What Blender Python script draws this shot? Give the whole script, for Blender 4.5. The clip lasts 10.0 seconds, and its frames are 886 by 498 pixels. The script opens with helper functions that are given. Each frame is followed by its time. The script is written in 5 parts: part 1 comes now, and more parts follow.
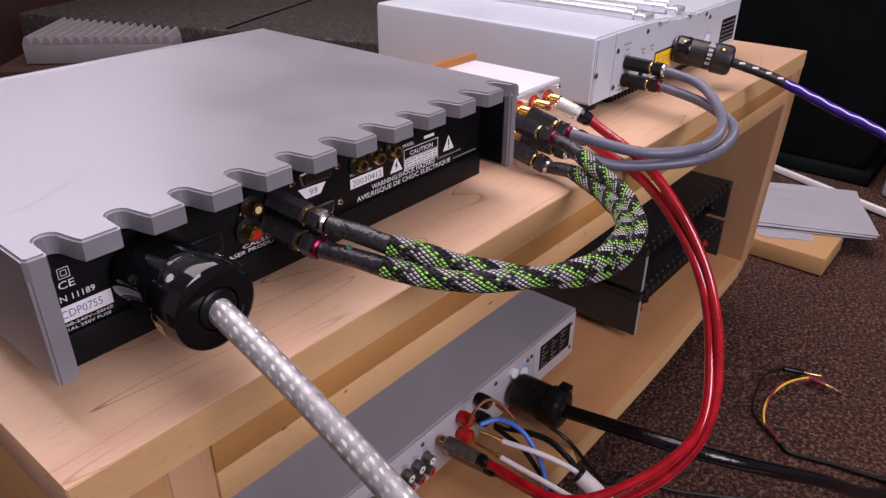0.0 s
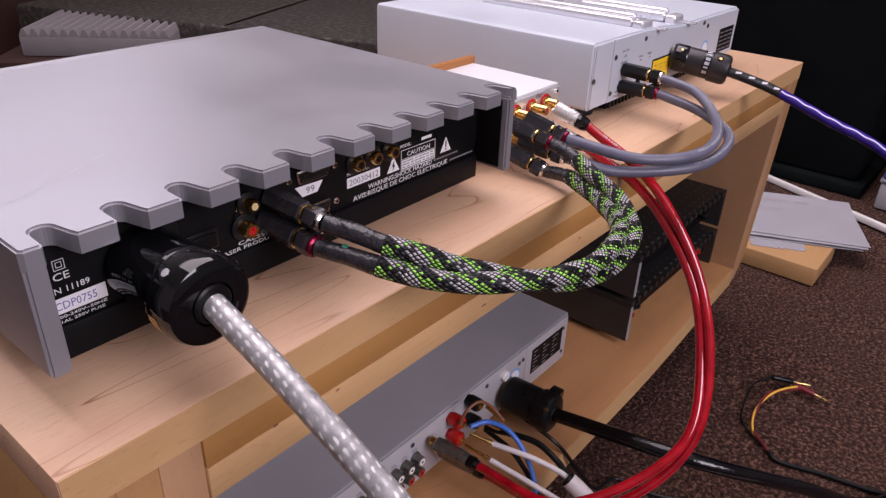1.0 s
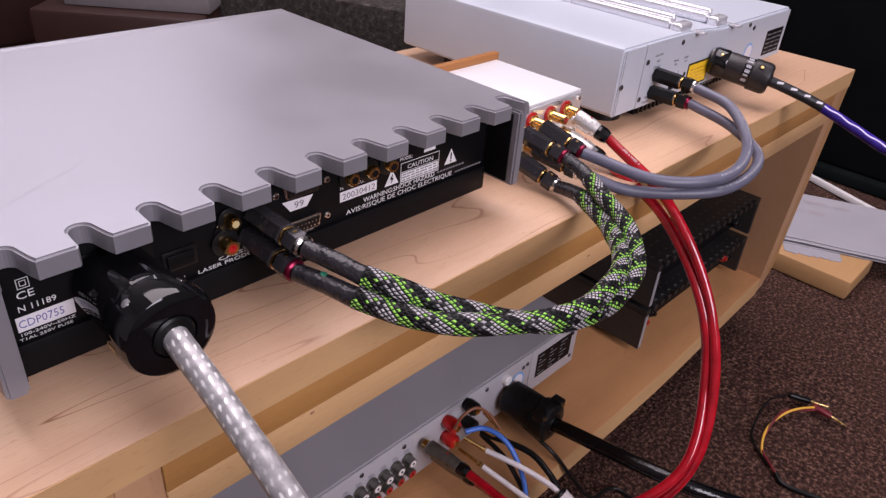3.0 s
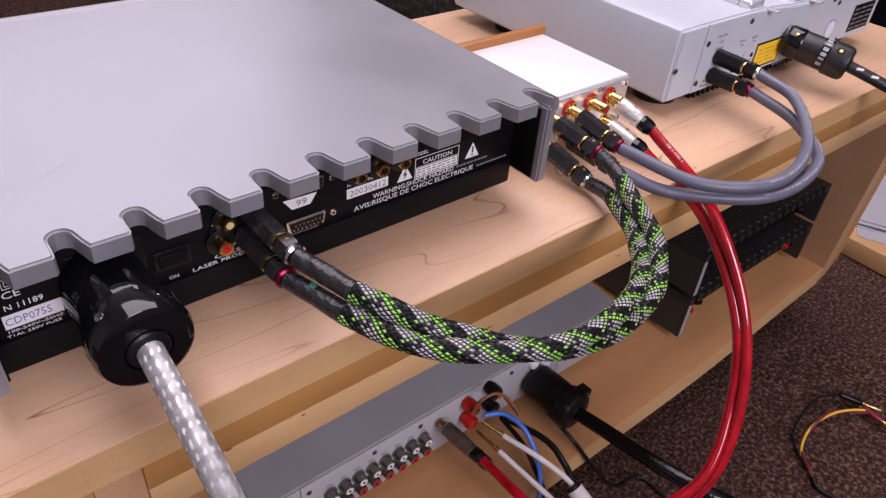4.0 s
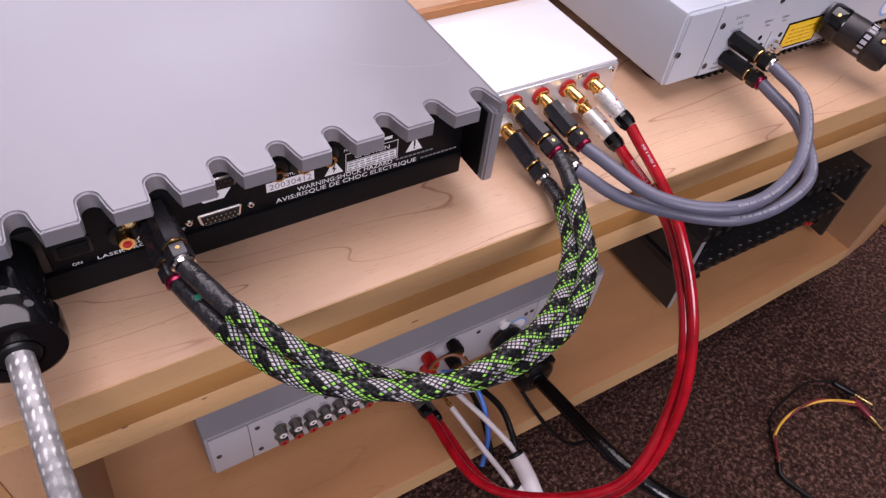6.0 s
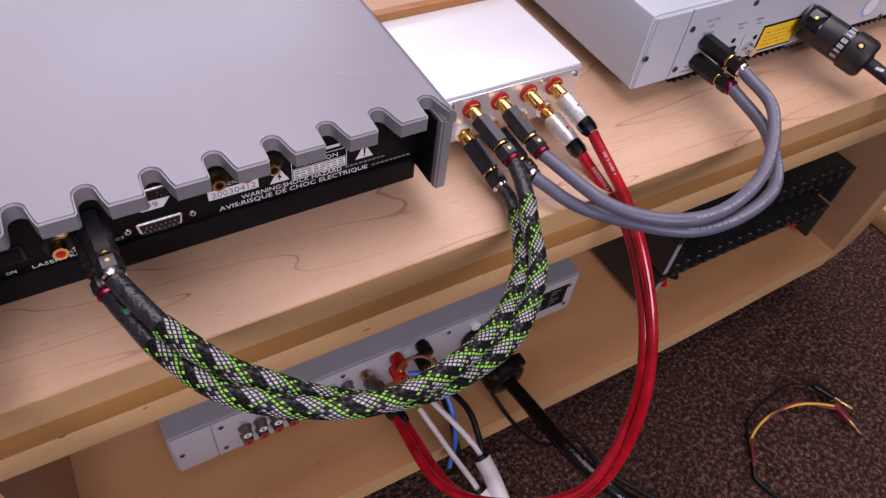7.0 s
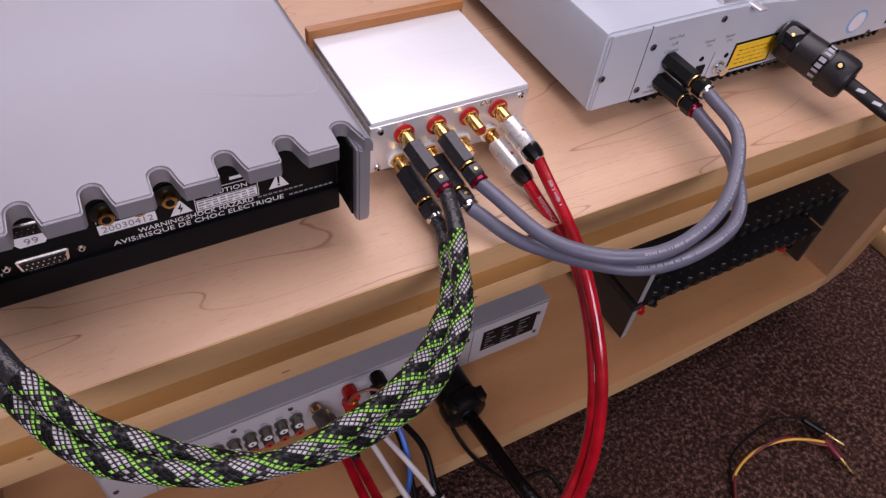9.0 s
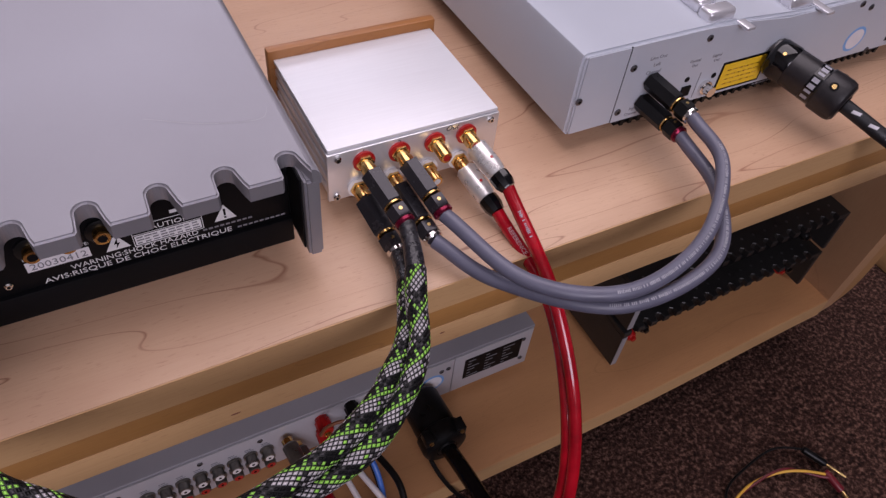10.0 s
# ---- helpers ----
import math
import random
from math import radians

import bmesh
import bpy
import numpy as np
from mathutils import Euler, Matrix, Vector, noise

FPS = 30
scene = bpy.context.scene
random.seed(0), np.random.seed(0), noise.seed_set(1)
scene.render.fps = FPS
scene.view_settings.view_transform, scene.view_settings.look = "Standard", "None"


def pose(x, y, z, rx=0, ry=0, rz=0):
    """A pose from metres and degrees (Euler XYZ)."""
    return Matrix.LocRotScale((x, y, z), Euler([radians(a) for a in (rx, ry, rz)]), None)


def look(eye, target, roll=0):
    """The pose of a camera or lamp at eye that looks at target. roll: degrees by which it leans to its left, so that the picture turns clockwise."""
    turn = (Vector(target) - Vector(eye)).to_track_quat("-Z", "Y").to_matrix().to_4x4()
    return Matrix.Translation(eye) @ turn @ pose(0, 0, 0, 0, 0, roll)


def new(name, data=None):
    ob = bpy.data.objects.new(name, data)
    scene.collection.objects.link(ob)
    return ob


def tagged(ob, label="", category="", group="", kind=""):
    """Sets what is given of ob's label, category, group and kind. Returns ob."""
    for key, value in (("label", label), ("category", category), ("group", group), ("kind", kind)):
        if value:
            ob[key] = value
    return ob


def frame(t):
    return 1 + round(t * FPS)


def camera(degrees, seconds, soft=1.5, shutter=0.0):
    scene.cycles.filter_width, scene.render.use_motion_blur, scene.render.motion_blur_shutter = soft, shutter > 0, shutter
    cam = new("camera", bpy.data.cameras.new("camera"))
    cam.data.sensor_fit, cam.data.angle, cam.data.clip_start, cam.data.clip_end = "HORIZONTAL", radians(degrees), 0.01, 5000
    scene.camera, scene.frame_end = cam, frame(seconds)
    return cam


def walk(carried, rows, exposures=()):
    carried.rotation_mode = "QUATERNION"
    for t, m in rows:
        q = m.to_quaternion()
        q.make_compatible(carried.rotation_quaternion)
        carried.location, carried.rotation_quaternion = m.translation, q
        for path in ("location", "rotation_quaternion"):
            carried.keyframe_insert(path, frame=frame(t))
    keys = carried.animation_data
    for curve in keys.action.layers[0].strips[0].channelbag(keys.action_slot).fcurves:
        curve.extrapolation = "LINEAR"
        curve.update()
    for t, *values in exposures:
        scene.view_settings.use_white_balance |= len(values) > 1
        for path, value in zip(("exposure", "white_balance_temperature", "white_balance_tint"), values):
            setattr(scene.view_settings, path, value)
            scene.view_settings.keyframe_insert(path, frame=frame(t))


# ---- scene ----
cam = camera(63.2, 10.0, 1.35)
PATH = [
    (0, (-0.091, -0.26, 0.666), (1.27, 0.857, -0.284), 0.5),
    (0.5, (-0.094, -0.26, 0.664), (1.274, 0.851, -0.281), 1.3),
    (1, (-0.093, -0.26, 0.666), (1.282, 0.844, -0.278), 2.1),
    (1.5, (-0.091, -0.26, 0.666), (1.301, 0.818, -0.281), 2.8),
    (2, (-0.081, -0.26, 0.674), (1.32, 0.802, -0.28), 4.3),
    (2.5, (-0.069, -0.258, 0.685), (1.286, 0.838, -0.296), 4.7),
    (4, (0.005, -0.252, 0.721), (1.075, 0.935, -0.481), 5.2),
    (4.5, (0.03, -0.244, 0.745), (1.02, 0.945, -0.523), 5.6),
    (5, (0.059, -0.251, 0.763), (0.95, 0.92, -0.591), 5.5),
    (5.5, (0.088, -0.25, 0.777), (0.915, 0.875, -0.655), 7.0),
    (7, (0.153, -0.253, 0.793), (0.922, 0.814, -0.714), 8.7),
    (7.5, (0.172, -0.256, 0.801), (0.909, 0.817, -0.718), 8.1),
    (8, (0.189, -0.253, 0.794), (0.922, 0.827, -0.722), 8.0),
    (8.5, (0.205, -0.248, 0.789), (0.937, 0.828, -0.73), 8.1),
    (9, (0.224, -0.246, 0.782), (0.958, 0.854, -0.718), 7.8),
    (9.5, (0.245, -0.24, 0.779), (0.979, 0.866, -0.718), 7.9),
    (10, (0.266, -0.233, 0.775), (0.979, 0.895, -0.715), 7.0),
]
walk(cam, [(t, look(eye, target, roll)) for t, eye, target, roll in PATH], [(0, 0.23, 6430, 27), (2.5, 0.23, 6400, 26), (3.8, 0.23, 6350, 26), (4.5, 0.33, 6330, 25), (5.5, 0.28, 6300, 25), (7, -0.04, 6280, 27), (8.7, -0.14, 6280, 27), (9.5, -0.27, 6280, 27), (10, -0.48, 6280, 28)])

# ---------- world and light ----------
world = bpy.data.worlds.new("world")
scene.world = world
world.use_nodes = True
_wn = world.node_tree.nodes
_sky = _wn.new("ShaderNodeTexSky")
_sky.sky_type = 'NISHITA'
_sky.sun_disc = False
_sky.sun_elevation, _sky.sun_rotation = radians(35), radians(200)
_wn["Background"].inputs[1].default_value = 0.1
world.node_tree.links.new(_sky.outputs[0], _wn["Background"].inputs[0])


def area_lamp(name, eye, target, sx, sy, power, colour):
    data = bpy.data.lights.new(name, 'AREA')
    data.shape, data.size, data.size_y, data.energy, data.color = 'RECTANGLE', sx, sy, power, colour
    ob = new(name, data)
    ob.matrix_world = look(eye, target)
    return ob


area_lamp("north_window_daylight", (0.45, 2.56, 1.86), (0.45, 0.0, 0.55), 2.1, 0.95, 20, (0.99, 0.97, 0.98))
# unseen fill from behind the camera, standing in for room bounce
area_lamp("south_fill_light", (-0.10, -2.44, 1.72), (-0.10, 0.0, 1.15), 1.6, 1.15, 46, (0.96, 0.96, 1.0))
area_lamp("ceiling_panel_light", (0.82, 0.50, 2.37), (0.82, 0.50, 0.0), 2.3, 1.6, 48, (1.0, 0.945, 0.92))

# ---------- materials ----------


class Mat:
    """Small helper around a node material."""

    def __init__(self, name):
        self.m = bpy.data.materials.new(name)
        self.m.use_nodes = True
        self.t = self.m.node_tree
        self.b = self.t.nodes["Principled BSDF"]

    def node(self, kind, **kw):
        n = self.t.nodes.new(kind)
        for k, v in kw.items():
            if k in n.inputs:
                n.inputs[k].default_value = v
        return n

    def link(self, a, b):
        self.t.links.new(a, b)

    def coords(self, scale=(1, 1, 1), space="Object"):
        c = self.node("ShaderNodeTexCoord")
        mp = self.node("ShaderNodeMapping")
        mp.inputs["Scale"].default_value = scale
        self.link(c.outputs[space], mp.inputs["Vector"])
        return mp.outputs["Vector"]

    def noise(self, vec, scale, detail=4.0, rough=0.55):
        n = self.node("ShaderNodeTexNoise", Scale=scale, Detail=detail, Roughness=rough)
        self.link(vec, n.inputs["Vector"])
        return n.outputs["Fac"]

    def ramp(self, fac, stops, mode="LINEAR"):
        r = self.node("ShaderNodeValToRGB")
        r.color_ramp.interpolation = mode
        e = r.color_ramp.elements
        while len(e) < len(stops):
            e.new(0.5)
        for el, (p, c) in zip(e, stops):
            el.position = p
            el.color = (*c, 1) if len(c) == 3 else c
        self.link(fac, r.inputs["Fac"])
        return r.outputs["Color"]

    def mix(self, fac, a, b, mode="MIX"):
        n = self.node("ShaderNodeMix")
        n.data_type, n.blend_type = "RGBA", mode
        for sock, val in ((n.inputs[0], fac), (n.inputs[6], a), (n.inputs[7], b)):
            if isinstance(val, (int, float)):
                sock.default_value = val
            elif isinstance(val, tuple):
                sock.default_value = (*val, 1)
            else:
                self.link(val, sock)
        return n.outputs[2]

    def math(self, op, a, b=0.0):
        n = self.node("ShaderNodeMath")
        n.operation = op
        for sock, val in zip(n.inputs, (a, b)):
            if isinstance(val, (int, float)):
                sock.default_value = val
            else:
                self.link(val, sock)
        return n.outputs[0]

    def bump(self, height, strength=0.2, distance=0.001):
        n = self.node("ShaderNodeBump", Strength=strength, Distance=distance)
        self.link(height, n.inputs["Height"])
        self.link(n.outputs["Normal"], self.b.inputs["Normal"])

    def set(self, colour=None, rough=None, metal=0.0, **kw):
        for key, v in (("Base Color", colour), ("Roughness", rough), ("Metallic", metal)):
            if v is None:
                continue
            if isinstance(v, tuple):
                self.b.inputs[key].default_value = (*v, 1)
            elif isinstance(v, (int, float)):
                self.b.inputs[key].default_value = v
            else:
                self.link(v, self.b.inputs[key])
        for k, v in kw.items():
            self.b.inputs[k.replace("_", " ")].default_value = v
        return self.m


def surface(name, colour, rough=0.5, metal=0.0, vary=0.12, scale=40.0, grain=900.0, relief=0.06, distance=0.0004, stretch=(1, 1, 1), **kw):
    """A plain surface with blotches, fine grain and a worn gloss."""
    m = Mat(name)
    v = m.coords(stretch)
    big, fine = m.noise(v, scale, 5), m.noise(v, grain, 3)
    dark = tuple(c * (1 - vary) for c in colour)
    lite = tuple(min(1, c * (1 + vary)) for c in colour)
    col = m.mix(m.math("MULTIPLY", fine, 0.35), m.ramp(big, [(0.3, dark), (0.7, lite)]), dark)
    rg = m.ramp(big, [(0.3, (max(0, rough - 0.06),) * 3), (0.75, (min(1, rough + 0.08),) * 3)])
    m.bump(fine, relief, distance)
    return m.set(col, rg, metal, **kw)


def wood(name, light, dark, along="X", figure=1.0, line=0.5, rough=0.36, scale=1.0):
    """Planed timber: long grain, cathedral figure and pores."""
    m = Mat(name)
    st = {"X": (0.62, 5.0, 4.5), "Z": (4.5, 4.5, 1.0), "Y": (4.5, 1.0, 4.5)}[along]
    v = m.coords(tuple(s * scale for s in st))
    warp = m.noise(v, 1.6, 3, 0.5)
    rings = m.math("FRACT", m.math("MULTIPLY", warp, 9.0 * figure))
    lines = m.ramp(rings, [(0.0, (0, 0, 0)), (0.474, (0, 0, 0)), (0.49, (1, 1, 1)), (0.515, (0, 0, 0)), (1.0, (0, 0, 0))])
    fine = m.noise(m.coords(tuple(s * scale * (14 if s < 1.5 else 60) for s in st)), 3.0, 4, 0.6)
    tone = m.noise(v, 2.2, 3)
    col = m.mix(m.ramp(tone, [(0.32, (0, 0, 0)), (0.7, (1, 1, 1))]), light, tuple(l * 0.68 + d * 0.32 for l, d in zip(light, dark)))
    col = m.mix(m.math("MULTIPLY", m.ramp(fine, [(0.45, (0, 0, 0)), (0.75, (1, 1, 1))]), 0.35), col, tuple(l * 0.6 + d * 0.4 for l, d in zip(light, dark)))
    patch = m.ramp(m.noise(v, 4.0, 2), [(0.34, (0, 0, 0)), (0.52, (1, 1, 1))])
    col = m.mix(m.math("MULTIPLY", m.math("MULTIPLY", lines, patch), line), col, dark)
    mottle = m.noise(m.coords(tuple(s * scale * (7 if s < 1.5 else 2.2) for s in st)), 2.0, 3, 0.6)
    col = m.mix(m.math("MULTIPLY", m.ramp(mottle, [(0.42, (0, 0, 0)), (0.68, (1, 1, 1))]), 0.36), col, tuple(l * 0.55 + d * 0.45 for l, d in zip(light, dark)))
    fleck = m.noise(m.coords(tuple(s * scale * (30 if s < 1.5 else 22) for s in st)), 6.0, 3, 0.7)
    col = m.mix(m.math("MULTIPLY", m.ramp(fleck, [(0.60, (0, 0, 0)), (0.72, (1, 1, 1))]), 0.3), col, dark)
    m.bump(fine, 0.12, 0.0004)
    return m.set(col, m.ramp(fine, [(0.3, (rough - 0.06,) * 3), (0.8, (rough + 0.1,) * 3)]))


M = {
    "silver": surface("silver_paint", (0.315, 0.309, 0.338), 0.40, 0.5, 0.05, 9, 1600, 0.1, Specular_IOR_Level=0.35),
    "black": surface("black_coat", (0.004, 0.004, 0.005), 0.5, 0, 0.25, 30, 1500, 0.15, Specular_IOR_Level=0.12),
    "gloss_black": surface("gloss_black_plastic", (0.004, 0.004, 0.005), 0.06, 0, 0.3, 60, 700, 0.0),
    "satin_black": surface("satin_black_plastic", (0.006, 0.006, 0.0065), 0.33, 0, 0.25, 120, 1500, 0.1, Specular_IOR_Level=0.28),
    "gunmetal": surface("gunmetal_lacquer", (0.034, 0.032, 0.037), 0.24, 0.4, 0.15, 120, 1500, 0.05),
    "white": surface("white_lacquer", (0.465, 0.50, 0.56), 0.40, 0, 0.03, 12, 1400, 0.08),
    "white_panel": surface("white_rear_panel", (0.47, 0.50, 0.555), 0.42, 0, 0.04, 20, 1200, 0.1),
    "alu": surface("brushed_aluminium", (0.82, 0.82, 0.84), 0.34, 0.75, 0.04, 25, 500, 0.08, 0.0003, (1, 30, 1)),
    "alu_top": surface("bead_blasted_aluminium", (0.76, 0.77, 0.80), 0.45, 0.25, 0.03, 25, 700, 0.05, 0.0003, (1, 25, 1)),
    "amp": surface("silver_grey_amplifier", (0.33, 0.325, 0.352), 0.42, 0.2, 0.05, 15, 1300, 0.1),
    "amp_panel": surface("light_amplifier_panel", (0.43, 0.42, 0.445), 0.4, 0.1, 0.05, 20, 1300, 0.08),
    "dark": surface("dark_grey_case", (0.032, 0.029, 0.028), 0.45, 0.1, 0.15, 20, 1300, 0.12),
    "darker": surface("black_perforated_case", (0.017, 0.016, 0.016), 0.45, 0.1, 0.2, 20, 1300, 0.12),
    "gold": surface("gold_plate", (0.86, 0.56, 0.2), 0.2, 1.0, 0.08, 200, 2000, 0.05),
    "brass": surface("brass", (0.72, 0.5, 0.2), 0.28, 1.0, 0.1, 200, 2000, 0.05),
    "chrome": surface("polished_nickel", (0.82, 0.8, 0.77), 0.14, 1.0, 0.06, 200, 2000, 0.04),
    "steel": surface("dark_screw_steel", (0.16, 0.16, 0.17), 0.35, 0.9, 0.2, 300, 2000, 0.1),
    "red_plastic": surface("red_plastic", (0.42, 0.012, 0.01), 0.3, 0, 0.15, 200, 1500, 0.06),
    "magenta": surface("wine_red_anodised_ring", (0.18, 0.007, 0.032), 0.25, 0.7, 0.1, 200, 1500, 0.05),
    "white_plastic": surface("white_plastic", (0.75, 0.73, 0.72), 0.4, 0, 0.06, 200, 1500, 0.06),
    "grey_cable": surface("blue_grey_pvc", (0.118, 0.118, 0.165), 0.4, 0, 0.12, 60, 1400, 0.12),
    "red_cable": surface("translucent_red_pvc", (0.38, 0.004, 0.012), 0.16, 0, 0.35, 70, 420, 0.10, Coat_Weight=0.5, Coat_Roughness=0.08),
    "black_cable": surface("black_pvc", (0.003, 0.003, 0.004), 0.14, 0, 0.3, 40, 260, 0.35, 0.0012),
    "heat_shrink": surface("black_heat_shrink", (0.020, 0.019, 0.023), 0.28, 0, 0.3, 130, 230, 0.9, 0.0014),
    "blue_lid": surface("blue_plastic_lid", (0.04, 0.06, 0.22), 0.45, 0, 0.1, 40, 900, 0.1),
    "blue": surface("blue_pvc", (0.05, 0.16, 0.55), 0.4, 0, 0.1, 60, 1000, 0.08),
    "brown": surface("brown_pvc", (0.2, 0.07, 0.03), 0.4, 0, 0.15, 60, 1000, 0.08),
    "yellow_wire": surface("yellow_pvc", (0.75, 0.42, 0.05), 0.42, 0, 0.1, 60, 1000, 0.08),
    "white_wire": surface("white_pvc", (0.72, 0.67, 0.68), 0.5, 0, 0.05, 60, 1000, 0.1),
    "teal": surface("green_paint_dab", (0.02, 0.20, 0.12), 0.5, 0, 0.2, 200, 1500, 0.05),
    "cream": surface("cream_insulator", (0.62, 0.50, 0.24), 0.45, 0, 0.1, 200, 1500, 0.05),
    "maroon": surface("maroon_plug_sleeve", (0.16, 0.012, 0.02), 0.35, 0, 0.2, 100, 1000, 0.08),
    "pink_ink": surface("faded_red_ink", (0.34, 0.19, 0.205), 0.7, 0, 0.1, 200, 2000, 0.05),
    "soft_print": surface("worn_print", (0.36, 0.36, 0.4), 0.55, 0, 0.2, 300, 2500, 0.05),
    "rail": surface("polished_slide_rail", (0.8, 0.8, 0.84), 0.25, 0.6, 0.02, 8, 300, 0.0),
    "carbon": surface("grey_brown_fibre_shell", (0.017, 0.015, 0.017), 0.4, 0.1, 0.3, 300, 1200, 0.15),
    "tarnished": surface("tarnished_silver", (0.2, 0.19, 0.17), 0.32, 0.8, 0.3, 150, 1500, 0.08),
    "crease_line": surface("crease_highlight", (0.42, 0.41, 0.43), 0.5, 0.1, 0.2, 80, 1500, 0.05),
    "curtain": surface("black_curtain_cloth", (0.006, 0.008, 0.008), 0.95, 0, 0.3, 10, 900, 0.3, Specular_IOR_Level=0.02),
    "satin_silver": surface("satin_nickel", (0.86, 0.84, 0.82), 0.3, 0.7, 0.05, 150, 1500, 0.05),
    "print": surface("white_print", (0.72, 0.72, 0.73), 0.55, 0, 0.1, 300, 2500, 0.05),
    "violet_print": surface("violet_ink", (0.16, 0.15, 0.36), 0.55, 0, 0.1, 300, 2500, 0.05),
    "grey_print": surface("grey_print", (0.2, 0.2, 0.22), 0.55, 0, 0.1, 300, 2500, 0.05),
    "label": surface("label_paper", (0.72, 0.7, 0.73), 0.55, 0, 0.06, 120, 2000, 0.05),
    "yellow_label": surface("yellow_label", (0.85, 0.55, 0.02), 0.45, 0, 0.05, 120, 2000, 0.05),
    "paper": surface("paper", (0.31, 0.30, 0.33), 0.8, 0, 0.06, 12, 700, 0.08),
    "wall_paint": surface("wall_paint", (0.35, 0.32, 0.31), 0.7, 0, 0.05, 3, 300, 0.1),
    "ceiling_paint": surface("ceiling_paint", (0.62, 0.61, 0.6), 0.8, 0, 0.04, 3, 300, 0.1),
    "speaker_black": surface("black_speaker_cloth", (0.005, 0.0055, 0.006), 0.9, 0, 0.25, 10, 1200, 0.3, Specular_IOR_Level=0.03),
    "foam": surface("pale_ribbed_panel", (0.17, 0.152, 0.158), 0.9, 0, 0.1, 20, 500, 0.2),
    "ring_blue": surface("pale_blue_ring", (0.16, 0.38, 0.72), 0.4, 0, 0.05, 100, 1500, 0.05),
    "cherry": wood("cherry_wood", (0.40, 0.165, 0.045), (0.16, 0.05, 0.015), "X", 1.5, 0.35),
    "maple": wood("maple_veneer", (0.655, 0.428, 0.275), (0.25, 0.085, 0.04), "X", 2.1, 0.9, 0.40),
    # deeper orange than the top: shade and wood bounce put into the colour
    "shaded_maple": wood("shaded_maple_veneer", (0.58, 0.295, 0.125), (0.24, 0.09, 0.04), "X", 1.15, 0.25, 0.45),
    "edge_light": wood("maple_edge", (0.62, 0.385, 0.18), (0.3, 0.13, 0.05), "X", 2.0, 0.25, 0.5),
    "edge_gold": wood("oak_edge", (0.44, 0.215, 0.06), (0.2, 0.08, 0.03), "X", 2.0, 0.4, 0.5),
    "upright": wood("maple_upright", (0.50, 0.29, 0.155), (0.25, 0.11, 0.05), "Z", 1.2, 0.3, 0.45),
    "upright_gold": wood("golden_upright", (0.44, 0.24, 0.095), (0.24, 0.1, 0.045), "Z", 1.2, 0.35, 0.5),
    "pine": wood("pine_block", (0.5, 0.3, 0.13), (0.28, 0.12, 0.05), "X", 1.5, 0.4, 0.5),
    "dark_wood": wood("dark_red_wood", (0.032, 0.010, 0.007), (0.014, 0.005, 0.004), "X", 1.2, 0.4, 0.55),
}


def carpet_material():
    m = Mat("brown_carpet")
    v = m.coords()
    tuft = m.node("ShaderNodeTexVoronoi", Scale=190.0)
    m.link(v, tuft.inputs["Vector"])
    speck = m.noise(v, 190, 3, 0.75)
    big = m.noise(v, 5, 3)
    col = m.ramp(speck, [(0.36, (0.010, 0.0045, 0.0035)), (0.51, (0.066, 0.029, 0.021)), (0.67, (0.30, 0.165, 0.12))])
    col = m.mix(m.math("MULTIPLY", big, 0.5), col, (0.035, 0.017, 0.013))
    m.bump(m.math("ADD", m.math("MULTIPLY", tuft.outputs["Distance"], -0.6), speck), 1.0, 0.006)
    return m.set(col, 0.95, Specular_IOR_Level=0.2)


def granite_material():
    m = Mat("dark_granite")
    v = m.coords()
    s1, s2 = m.noise(v, 70, 5, 0.75), m.noise(v, 8, 3)
    col = m.ramp(s1, [(0.35, (0.012, 0.010, 0.009)), (0.52, (0.04, 0.034, 0.03)), (0.68, (0.12, 0.105, 0.095))])
    col = m.mix(m.math("MULTIPLY", s2, 0.5), col, (0.028, 0.024, 0.021))
    m.bump(s1, 0.4, 0.002)
    return m.set(col, 0.7, Specular_IOR_Level=0.2)


